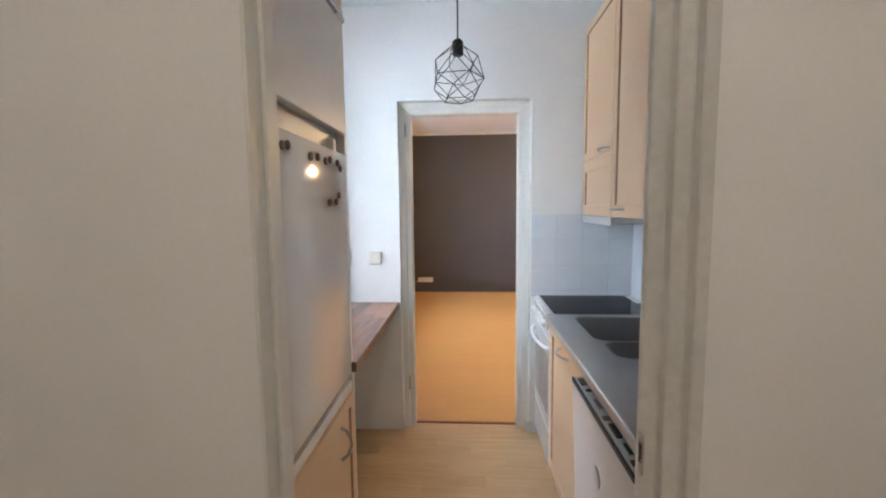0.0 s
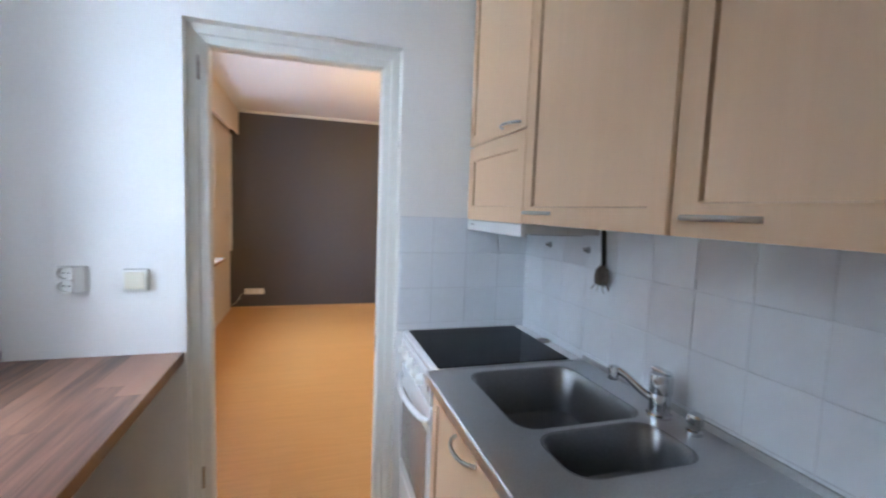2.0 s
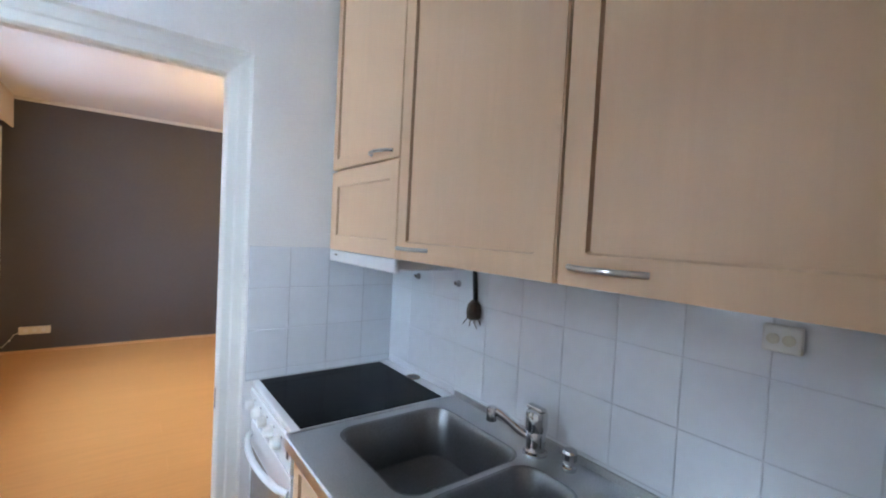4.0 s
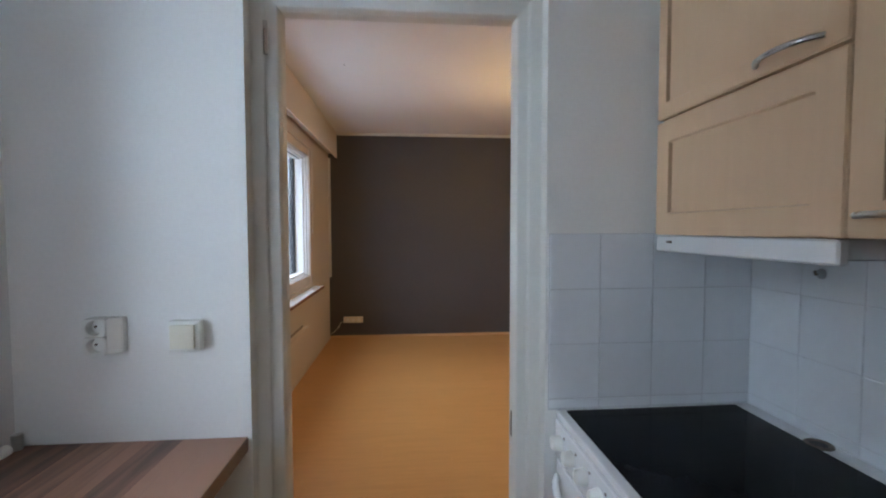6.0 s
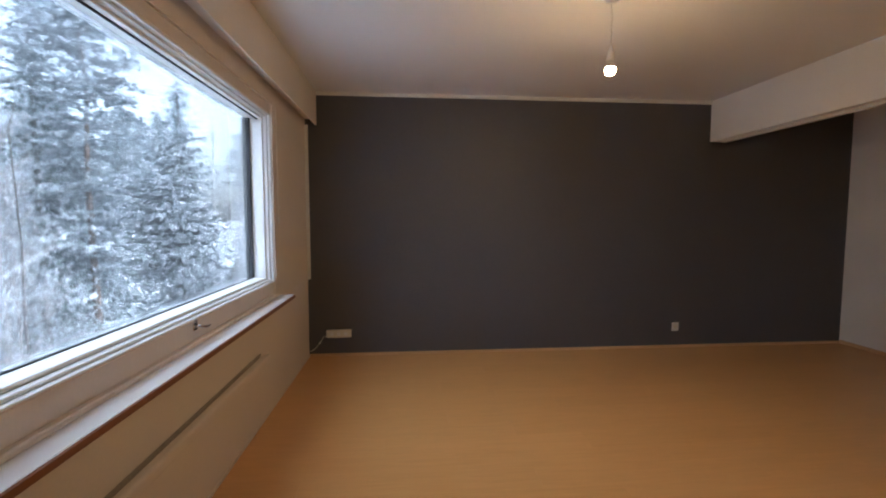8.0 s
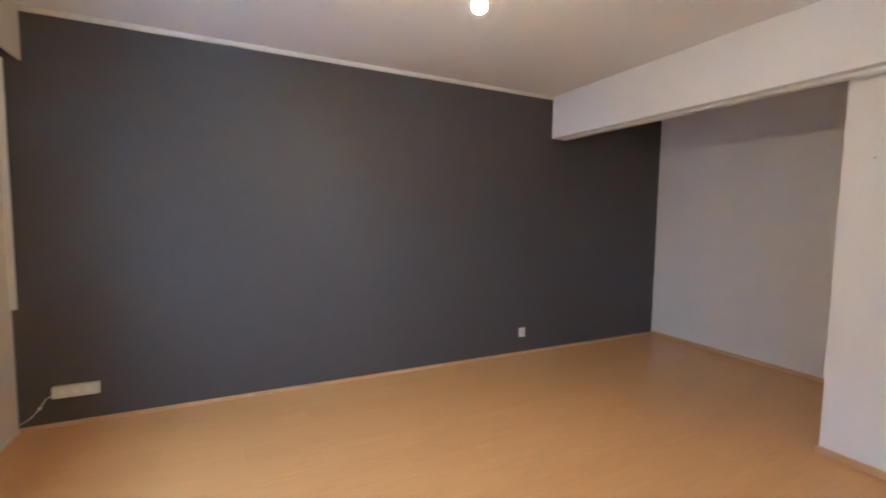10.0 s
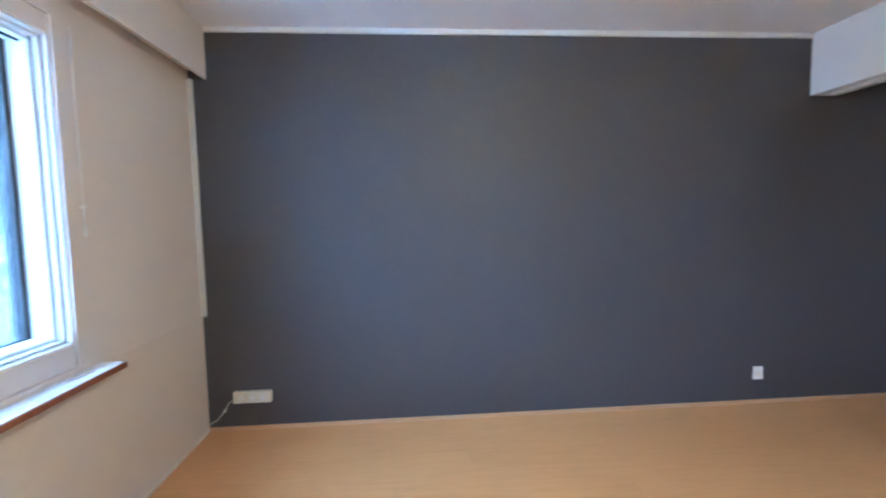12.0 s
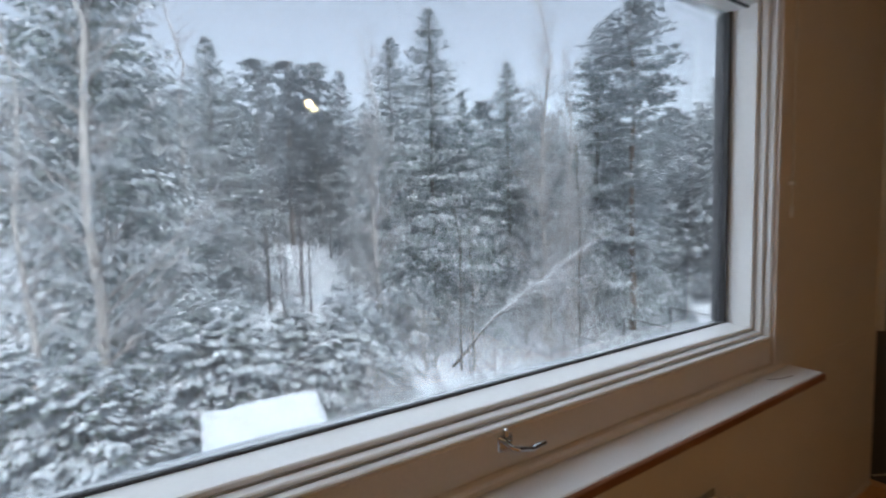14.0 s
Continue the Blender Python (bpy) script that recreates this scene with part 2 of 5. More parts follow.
def mesh_of(name, bm, material, smooth=False):
    me = bpy.data.meshes.new(name)
    bm.normal_update()
    bm.to_mesh(me)
    bm.free()
    for m in (material if isinstance(material, (list, tuple)) else [material]):
        me.materials.append(m)
    if smooth:
        for p in me.polygons:
            p.use_smooth = True
        me.set_sharp_from_angle(angle=radians(35))
    return me


def part(name, bm, material, parent, label="", smooth=False):
    """One mesh in world coordinates under a thing or a part."""
    ob = new(name, mesh_of(name, bm, material, smooth))
    ob.parent = parent
    ob.matrix_parent_inverse = AT.get(parent.name, Matrix()).inverted()
    if label:
        ob["label"] = label
    return ob


def solid(name, bm, material, label="", category="", kind="structure", group="", smooth=False):
    ob = new(name, mesh_of(name, bm, material, smooth))
    return tagged(ob, label, category, group, kind)


def box(x0, x1, y0, y1, z0, z1, bevel=0.0, bm=None, seg=1):
    """A block between the given planes, its edges rounded by bevel."""
    own = bmesh.new()
    bmesh.ops.create_cube(own, size=1)
    for v in own.verts:
        v.co = ((x0 + x1) / 2 + v.co.x * (x1 - x0), (y0 + y1) / 2 + v.co.y * (y1 - y0), (z0 + z1) / 2 + v.co.z * (z1 - z0))
    if bevel:
        bmesh.ops.bevel(own, geom=own.edges[:], offset=bevel, segments=seg, affect="EDGES", profile=0.6)
    return join(own, bm)


def join(own, bm):
    if bm is None:
        return own
    tmp = bpy.data.meshes.new("tmp")
    own.to_mesh(tmp)
    own.free()
    bm.from_mesh(tmp)
    bpy.data.meshes.remove(tmp)
    return bm


def tube(points, r, bm=None, seg=8, r_end=None, cap=True):
    """A round bar along points; it tapers to r_end."""
    own = bmesh.new()
    pts = [Vector(p) for p in points]
    rings = []
    for i, p in enumerate(pts):
        d = (pts[min(i + 1, len(pts) - 1)] - pts[max(i - 1, 0)]).normalized()
        side = d.orthogonal().normalized() if i == 0 else (side - d * side.dot(d)).normalized()
        up = d.cross(side)
        f = i / max(1, len(pts) - 1)
        rad = r if r_end is None else r + (r_end - r) * f
        rings.append([own.verts.new(p + rad * (math.cos(a) * side + math.sin(a) * up))
                      for a in (2 * math.pi * k / seg for k in range(seg))])
    for a, b in zip(rings, rings[1:]):
        for k in range(seg):
            own.faces.new((a[k], a[(k + 1) % seg], b[(k + 1) % seg], b[k]))
    if cap:
        own.faces.new(rings[0][::-1])
        own.faces.new(rings[-1])
    return join(own, bm)


def lathe(profile, at, axis="z", seg=24, bm=None):
    """A turned shape: profile of (radius, height) about an axis through at."""
    own = bmesh.new()
    rings = []
    for r, h in profile:
        ring = []
        for k in range(seg):
            a = 2 * math.pi * k / seg
            c, s = r * math.cos(a), r * math.sin(a)
            p = {"z": (c, s, h), "x": (h, c, s), "y": (s, h, c)}[axis]
            ring.append(own.verts.new(Vector(at) + Vector(p)))
        rings.append(ring)
    for a, b in zip(rings, rings[1:]):
        for k in range(seg):
            own.faces.new((a[k], a[(k + 1) % seg], b[(k + 1) % seg], b[k]))
    own.faces.new(rings[0][::-1])
    own.faces.new(rings[-1])
    bmesh.ops.recalc_face_normals(own, faces=own.faces[:])
    return join(own, bm)


def arc(p0, p1, out, n=9, flat=0.0):
    """Points of a bowed grip from p0 to p1 that stands off by out."""
    p0, p1, out = Vector(p0), Vector(p1), Vector(out)
    return [p0.lerp(p1, i / (n - 1)) + out * (math.sin(math.pi * i / (n - 1)) ** 0.6) for i in range(n)]


def holed(x0, x1, y0, y1, z0, z1, axis, holes):
    """A wall block with rectangular openings right through it. axis: the wall's thickness; holes: (a0, a1, z0, z1) along the wall."""
    bm = bmesh.new()
    lo, hi = (y0, y1) if axis == "x" else (x0, x1)
    xs = sorted({lo, hi, *[h[0] for h in holes], *[h[1] for h in holes]})
    zs = sorted({z0, z1, *[h[2] for h in holes], *[h[3] for h in holes]})
    for a, b in zip(xs, xs[1:]):
        for c, d in zip(zs, zs[1:]):
            if any(h[0] <= (a + b) / 2 <= h[1] and h[2] <= (c + d) / 2 <= h[3] for h in holes):
                continue
            if axis == "x":
                box(x0, x1, a, b, c, d, bm=bm)
            else:
                box(a, b, y0, y1, c, d, bm=bm)
    bmesh.ops.remove_doubles(bm, verts=bm.verts[:], dist=1e-5)
    inner = [f for f in bm.faces if sum(1 for g in bm.faces if g is not f and (g.calc_center_median() - f.calc_center_median()).length < 1e-5)]
    bmesh.ops.delete(bm, geom=inner, context="FACES")
    return bm

# ---- the large structure ----
H = 2.672          # ceiling
XW = -0.60         # window wall, inner face
XO = -0.80         # its outer face
XR = 1.44          # kitchen's tiled wall
YD = 4.534         # dark wall
YT = 0.107         # room side of the wall between kitchen and room
YE = -1.80         # kitchen side of the entry wall
XN = 5.346         # alcove's back wall
WIN = (1.05, 3.513, 0.834, 2.27)   # the room window's opening: y0, y1, z0, z1
KWIN = (-1.14, -0.44, 0.90, 2.47)

solid("floor", box(XO, XN + 0.1, -3.8, YD + 0.1, -0.25, -0.012), M_GROUT, "concrete floor slab under the laminate", "floor")
solid("ceiling", box(XO, XN + 0.1, -3.8, YD + 0.1, H, H + 0.25), M_CEIL, "white painted plaster ceiling", "ceiling")
solid("wall_window", holed(XO, XW, YT - 0.05, YD, -0.012, H, "x", [(WIN[0] + 0.055, WIN[1] - 0.052, WIN[2], WIN[3])]), M_PAPER, "cream wallpapered outer wall with a wide window opening", "wall")
solid("wall_kitchen_window", holed(XO, XW, -3.7, YT - 0.05, -0.012, H, "x", [(KWIN[0] + 0.055, KWIN[1] - 0.052, KWIN[2], KWIN[3])]), M_WALL, "white painted outer wall of the kitchen", "wall")
solid("wall_dark", box(XO, XN + 0.1, YD, YD + 0.1, -0.012, H), M_DARK, "dark grey painted accent wall", "wall")
solid("wall_partition", holed(XW, XR + 0.1, 0.0, YT, -0.012, H, "y", [(-0.0005, 0.8175, -0.012, 2.1075)]), M_WALL, "white painted wall with a door opening", "wall")
solid("wall_kitchen_right", box(XR, XR + 0.1, -3.7, -0.0005, -0.012, H), M_WALL, "white painted kitchen wall", "wall")
solid("wall_entry", holed(XW, XR, YE - 0.1, YE, -0.012, H, "y", [(0.0195, 0.8645, -0.012, 2.08)]), M_WALL, "pale painted hall wall with a door opening", "wall")
solid("wall_hall_back", box(XW, XR, -3.8, -3.7, -0.012, H), M_WALL, "white painted back wall of the hall", "wall")
solid("wall_alcove", box(XN, XN + 0.1, YT, YD, -0.012, H), M_WALL, "white panelled back wall of the sleeping alcove", "wall")
solid("wall_room_back", box(XR + 0.1, XN + 0.1, -0.02, YT, -0.012, H), M_WALL, "white painted room wall behind the kitchen", "wall")
solid("wall_closet", holed(3.878, 3.978, YT, 2.198, -0.012, 2.245, "x", [(0.70, 1.54, 0.0, 2.05)]), M_WALL, "white painted partition beside the alcove", "wall")
solid("wall_closet_end", box(3.978, XN, 2.098, 2.198, -0.012, H), M_WALL, "white painted side wall of the alcove", "wall")
solid("wall_closet_dark", box(4.7, 4.8, YT, 2.098, -0.012, H), M_WALL, "white wall of the next room", "wall")
solid("beam", box(3.670, 3.883, YT, YD, 2.245, H, 0.004), M_WALL, "white painted ceiling beam", "beam")
solid("curtain_rail", box(3.735, 3.790, YT, YD - 0.09, 2.222, 2.245, 0.003), M_TRIM, "white curtain rail under the beam", "rail")
solid("trim_wall_joint", box(XN - 0.003, XN, 3.353, 3.364, 0.05, H), M_WALL, "thin joint strip between two wall panels", "trim")

# ceiling and corner trims, skirting
solid("trim_dark_wall", box(-0.483, 3.670, YD - 0.022, YD, H - 0.034, H, 0.004), M_TRIM, "narrow white cornice strip along the dark wall", "trim")
solid("trim_corner", box(XW, XW + 0.030, YD - 0.022, YD, 0.80, 2.346, 0.003), M_TRIM, "narrow white strip in the wall corner", "trim")
solid("baseboard", box(XW, XN, YD - 0.014, YD, 0.0, 0.026, 0.003), M_BEECH, "pale beech skirting along the dark wall", "baseboard")
solid("baseboard_alcove", box(XN - 0.014, XN, 2.198, YD - 0.014, 0.0, 0.038, 0.003), M_BEECH, "pale beech skirting of the alcove", "baseboard")
solid("baseboard_closet", box(3.864, 3.878, 1.62, 2.212, 0.0, 0.05, 0.003), M_BEECH, "pale beech skirting of the partition", "baseboard")
solid("baseboard_window", box(XW, XW + 0.008, YT, YD - 0.014, 0.0, 0.022, 0.002), M_PAPER, "low painted strip under the window wall", "baseboard")

solid("trim_wallpaper_seam", box(XW, XW + 0.0025, 3.583, YD - 0.022, 0.797, 0.803, 0.001), M_PAPER, "raised seam in the wallpaper beside the window", "trim")

# pelmet box over the window
pel = thing("pelmet_box", (XW, 2.4, 2.346), "cream painted wooden curtain box over the window", "curtain box", kind="structure")
part("front_board", box(-0.503, -0.485, YT, YD, 2.346, H, 0.003), M_PAPER, pel)
part("bottom_board", box(XW, -0.503, YT, YD, 2.405, 2.420), M_PAPER, pel)
kpel = thing("pelmet_box", (XW, -0.9, 2.346), "white painted curtain box over the kitchen window", "curtain box", kind="structure")
part("front_board", box(-0.503, -0.483, -1.08, 0.0, 2.346, H, 0.003), M_TRIM, kpel)


PROFILE = [(0.0, -0.003), (0.003, 0.040), (0.036, 0.047), (0.040, 0.056), (0.068, 0.062), (0.075, 0.082), (0.075, 0.121), (0.004, 0.121)]


def sunk_frame(x0, x1, top):
    """A stepped door frame that recedes into the wall; x0, x1 and top are its outer edges."""
    fr = thing("door_frame_room", ((x0 + x1) / 2, 0.05, 0), "white painted stepped door frame, greyed at the edges", "door frame", kind="structure")

    def prism(fn, u0, u1):
        bm = bmesh.new()
        lo, hi = [[bm.verts.new(fn(a, b, u(a))) for a, b in PROFILE] for u in (u0, u1)]
        n = len(PROFILE)
        for k in range(n):
            bm.faces.new((lo[k], lo[(k + 1) % n], hi[(k + 1) % n], hi[k]))
        bm.faces.new(lo)
        bm.faces.new(hi[::-1])
        bmesh.ops.recalc_face_normals(bm, faces=bm.faces[:])
        bmesh.ops.bevel(bm, geom=[e for e in bm.edges if len(e.link_faces) == 2 and e.calc_face_angle() > 0.3 and e.calc_length() > 0.3], offset=0.002, segments=2, affect="EDGES")
        return bm
    part("jamb", prism(lambda a, b, z: (x0 + a, b, z), lambda a: 0.0, lambda a: top - a), M_TRIM, fr)
    part("jamb", prism(lambda a, b, z: (x1 - a, b, z), lambda a: 0.0, lambda a: top - a), M_TRIM, fr)
    part("head", prism(lambda a, b, x: (x, b, top - a), lambda a: x0 + a, lambda a: x1 - a), M_TRIM, fr)
    return fr


d1 = sunk_frame(0.0, 0.817, 2.107)
part("hinge", tube([(0.040, 0.048, 0.26), (0.040, 0.048, 0.35)], 0.006), M_SATIN, d1)
part("hinge", tube([(0.040, 0.048, 1.90), (0.040, 0.048, 1.99)], 0.006), M_SATIN, d1)
part("strike_plate", box(0.7415, 0.744, 0.084, 0.104, 0.78, 0.86, 0.001), M_DUST, d1, "tarnished strike plate")
part("plinth_block", box(0.795, 0.838, -0.014, -0.0035, 0.0, 0.085, 0.003), M_TRIM, d1)
ENTRY = [(0.0, 0.012), (0.018, 0.026), (0.022, 0.052), (0.046, 0.064), (0.051, 0.086), (0.076, 0.104), (0.078, 0.121), (0.004, 0.121)]


def entry_frame(x0, x1, top):
    """The hall's door frame: a flat lining with a stop on one side, a stepped jamb on the other; x0 and x1 are its outer edges."""
    fr = thing("door_frame_entry", ((x0 + x1) / 2, YE - 0.05, 0), "white painted wooden door frame, worn and greyed at the edges", "door frame", kind="structure")
    part("jamb", box(x0, x0 + 0.008, YE - 0.103, YE + 0.003, 0, top, 0.003, seg=2), M_TRIM, fr)
    part("door_stop", box(x0 + 0.008, x0 + 0.018, YE - 0.050, YE + 0.001, 0, top, 0.003, seg=2), M_TRIM, fr)
    bm = bmesh.new()
    lo, hi = [[bm.verts.new((x1 - a, YE - 0.117 + b, z)) for a, b in ENTRY] for z in (0.0, top)]
    for k in range(len(ENTRY)):
        n = (k + 1) % len(ENTRY)
        bm.faces.new((lo[k], lo[n], hi[n], hi[k]))
    bm.faces.new(lo)
    bm.faces.new(hi[::-1])
    bmesh.ops.recalc_face_normals(bm, faces=bm.faces[:])
    bmesh.ops.bevel(bm, geom=[e for e in bm.edges if e.calc_face_angle() > 0.3 and e.calc_length() > 0.3], offset=0.002, segments=2, affect="EDGES")
    part("jamb", bm, M_WORN, fr)
    part("head", box(x0, x1, YE - 0.103, YE + 0.003, top, top + 0.030, 0.003), M_WORN, fr)
    plate = part("strike_plate", box(x1 - 0.0785, x1 - 0.0745, YE - 0.032, YE - 0.012, 0.90, 0.99, 0.0008), M_SATIN, fr, "worn metal strike plate")
    part("latch_hole", box(x1 - 0.0795, x1 - 0.078, YE - 0.027, YE - 0.017, 0.925, 0.965), M_RUBBER, plate)
    return fr


entry_frame(0.020, 0.864, 2.05)
solid("threshold", box(0.075, 0.757, 0.094, 0.120, -0.006, 0.006, 0.003), M_TEAK, "dark narrow wooden threshold strip between the floors", "threshold")
solid("wall_lining", box(3.858, 3.884, 1.52, 1.60, 0.024, 2.05, 0.003), M_TRIM, "white painted door lining in the partition", "door lining")
solid("threshold_closet", box(3.842, 3.978, 0.70, 1.62, 0.0, 0.050, 0.004), M_TEAK, "brown wooden threshold of the next door", "threshold")


# ---- the room window ----
def window(name, y0, y1, z0, z1, label, glass):
    w = thing(name, (XW, (y0 + y1) / 2, z0), label, "window", kind="structure")
    part("frame_head", box(-0.795, -0.612, y0 + 0.055, y1 - 0.055, z1 - 0.075, z1, 0.004), M_PAPER, w)
    part("bottom_rail", box(-0.795, -0.612, y0 + 0.055, y1 - 0.055, z0, z0 + 0.098, 0.005), M_PAPER, w, "cream painted bottom rail")
    a, b, c, d = y0 + 0.055, y1 - 0.055, z0 + 0.098, z1 - 0.075
    # stepped white sash, each step set further out
    for k, (x_in, wd) in enumerate(((-0.612, 0.010), (-0.634, 0.012), (-0.660, 0.014))):
        o = (0.0, 0.012, 0.026)[k]
        sash = part("sash", box(-0.795, x_in, b - o - wd, b - o, c + o, d - o, 0.003), M_SASH, w)
        part("sash_stile", box(-0.795, x_in, a + o, a + o + wd, c + o, d - o, 0.003), M_SASH, w)
        part("sash_rail", box(-0.795, x_in, a + o + wd, b - o - wd, c + o, c + o + wd, 0.003), M_SASH, w)
        part("sash_rail", box(-0.795, x_in, a + o + wd, b - o - wd, d - o - wd, d - o, 0.003), M_SASH, w)
    # thin grey seals in the corners of the steps
    for x_in, z in ((-0.634, 0.010), (-0.660, 0.024)):
        part("seal", box(x_in, x_in + 0.0025, a + z + 0.002, b - z - 0.002, c + z, c + z + 0.002), M_GREY, w, "thin grey rubber seal")
        part("seal", box(x_in, x_in + 0.0025, b - z - 0.002, b - z, c + z + 0.002, d - z), M_GREY, w)
    g = 0.037
    part("gasket", box(-0.797, -0.745, b - g - 0.022, b - g, c + 0.036, d - g, 0.002), M_RUBBER, w, "black rubber gasket")
    part("gasket", box(-0.797, -0.745, a + g, a + g + 0.022, c + 0.036, d - g, 0.002), M_RUBBER, w)
    part("gasket", box(-0.762, -0.748, a + g, b - g, c + 0.034, c + 0.046, 0.002), M_RUBBER, w)
    for x in (-0.752, -0.768, -0.784):
        bmp = box(x - 0.002, x + 0.002, a + g - 0.004, b - g + 0.004, c + 0.038, d - g + 0.01)
        mid = Vector((x, (a + b) / 2, (c + d) / 2))
        k = round((x + 0.768) / 0.016)
        bmp.transform(Matrix.Translation(mid) @ Euler((0, radians(0.30 * k), radians(0.44 * k))).to_matrix().to_4x4() @ Matrix.Translation(-mid))
        p = part("pane", bmp, glass, w)
        p.visible_shadow = False
    return w


win = window("window_1", WIN[0], WIN[1], WIN[2], WIN[3], "wide fixed window with a white stepped sash and cream frame", M_GLASS)
hb = part("handle", box(-0.612, -0.605, 2.180, 2.222, 0.882, 0.922, 0.003), M_CHROME, win, "chrome window latch")
part("lever", tube([(-0.606, 2.201, 0.904), (-0.584, 2.201, 0.902), (-0.577, 2.214, 0.897), (-0.577, 2.254, 0.887), (-0.586, 2.300, 0.884)], 0.0065), M_CHROME, hb)
part("latch_tab", box(-0.612, -0.599, 2.196, 2.206, 0.918, 0.936, 0.002), M_CHROME, hb)
window("window_2", KWIN[0], KWIN[1], KWIN[2], KWIN[3], "kitchen window with a white sash", M_CLEARGLASS)

bl = thing("roller_blind", (-0.70, 2.4, 2.21), "dark roller blind rolled up at the window head", "blind")
part("roll", tube([(-0.695, WIN[0] + 0.08, 2.192), (-0.695, WIN[1] - 0.085, 2.192)], 0.034, seg=14), M_BLIND, bl, smooth=True)
part("bracket", box(-0.735, -0.66, WIN[1] - 0.087, WIN[1] - 0.082, 2.155, 2.228, 0.001), M_BLACK, bl)
part("bottom_bar", box(-0.70, -0.69, WIN[0] + 0.09, WIN[1] - 0.095, 2.148, 2.162, 0.002), M_BLIND, bl)
cord = thing("blind_cord", (-0.60, 3.545, 2.25), "thin white blind cord with a small toggle", "cord")
part("cord", tube([(-0.592, 3.545, 2.26), (-0.592, 3.545, 1.42)], 0.0022, seg=6), M_PLASTIC, cord)
part("toggle", lathe([(0.002, 0.0), (0.006, 0.004), (0.007, 0.03), (0.003, 0.045)], (-0.592, 3.545, 1.38), seg=10), M_PLASTIC, cord, smooth=True)
part("cord_hook", box(-0.6, -0.585, 3.535, 3.555, 1.50, 1.515, 0.002), M_PLASTIC, cord)

sill = thing("window_sill", (XW, 2.4, 0.81), "white laminate window sill with a reddish wooden front edge", "window sill", kind="structure")
part("board", box(-0.66, -0.498, 0.95, 3.583, 0.787, 0.812, 0.003), M_SILL, sill)
part("edge_band", box(-0.498, -0.486, 0.95, 3.583, 0.784, 0.811, 0.003), M_TEAK, sill, "reddish brown wooden edge")
part("apron", box(-0.655, -0.59, WIN[0], WIN[1], 0.812, 0.836, 0.006), M_PAPER, sill)
part("scratch", tube([(-0.57, 3.34, 0.8125), (-0.545, 3.40, 0.8125), (-0.54, 3.46, 0.8125)], 0.0015, seg=5), M_DUST, sill)
rad = thing("wall_heater_rail", (XW, 2.3, 0.45), "narrow cream painted rail on the wall under the window", "rail")
part("rail", box(XW + 0.030, XW + 0.062, 1.05, 3.085, 0.436, 0.486, 0.012, seg=2), M_PAPER, rad)
part("wall_strip", box(XW, XW + 0.030, 1.08, 3.06, 0.450, 0.472), M_PAPER, rad)
# flat dark strips above and below stand in for the rail's shadow
part("shade_strip", box(XW, XW + 0.004, 1.08, 3.06, 0.472, 0.496), M_RAILSHADE, rad, "dark strip painted as shade around the rail")
part("shade_strip", box(XW, XW + 0.004, 1.08, 3.06, 0.420, 0.450), M_RAILSHADE, rad)
ledge = thing("outer_ledge", (-1.0, 2.4, 0.85), "snow covered outer window ledge", "ledge", kind="structure")
part("sheet", box(-0.95, -0.79, WIN[0], WIN[1], 0.80, 0.872, 0.004), M_GALV, ledge)
sb = bmesh.new()
rows = []
for i in range(60):
    y = WIN[0] + 0.02 + (WIN[1] - WIN[0] - 0.04) * i / 59
    hgt = 0.030 + 0.012 * noise.noise((y * 2.1, 0, 3))
    rows.append([sb.verts.new(p) for p in ((-0.965, y, 0.870), (-0.955, y, 0.852 + hgt), (-0.91, y, 0.887 + hgt), (-0.85, y, 0.900 + hgt), (-0.798, y, 0.907 + hgt))])
for a, b in zip(rows, rows[1:]):
    for k in range(4):
        sb.faces.new((a[k], b[k], b[k + 1], a[k + 1]))
part("snow", sb, M_SNOW, ledge, "drift of fresh snow", smooth=True)


# ---- small fittings on the walls ----
# kitchen double socket and switch
ks = thing("wall_socket", (-0.356, 0, 1.147), "white surface-mounted double wall socket", "socket")
part("body", box(-0.397, -0.3395, -0.022, 0, 1.101, 1.193, 0.003), M_PLASTIC, ks)
side = bmesh.new()
low, high = [[side.verts.new((x, y, z)) for x, y in ((-0.339, -0.042), (-0.3155, -0.018), (-0.312, 0.0), (-0.339, 0.0))] for z in (1.101, 1.193)]
for k in range(4):
    side.faces.new((low[k], low[(k + 1) % 4], high[(k + 1) % 4], high[k]))
side.faces.new(low)
side.faces.new(high[::-1])
bmesh.ops.recalc_face_normals(side, faces=side.faces[:])
bmesh.ops.bevel(side, geom=side.edges[:], offset=0.002, segments=2, affect="EDGES")
part("side_cover", side, M_PLASTIC, ks)


def dished(x, z, w, h, rad, ya, yb):
    """A block from ya forward to yb with a round well through it."""
    bm = bmesh.new()
    rings = []
    for k in range(24):
        a = 2 * math.pi * k / 24
        c, d = math.cos(a), math.sin(a)
        e = 1 / max(abs(c) / (w / 2), abs(d) / (h / 2))
        rings.append([bm.verts.new(p) for p in ((x + e * c, ya, z + e * d), (x + e * c, yb + 0.003, z + e * d), (x + e * c * 0.95, yb, z + e * d * 0.95), (x + (rad + 0.001) * c, yb, z + (rad + 0.001) * d), (x + rad * c, yb + 0.002, z + rad * d), (x + rad * 0.95 * c, ya, z + rad * 0.95 * d))])
    for a, b in zip(rings, rings[1:] + rings[:1]):
        for k in range(5):
            bm.faces.new((a[k], b[k], b[k + 1], a[k + 1]))
    bmesh.ops.recalc_face_normals(bm, faces=bm.faces[:])
    return bm


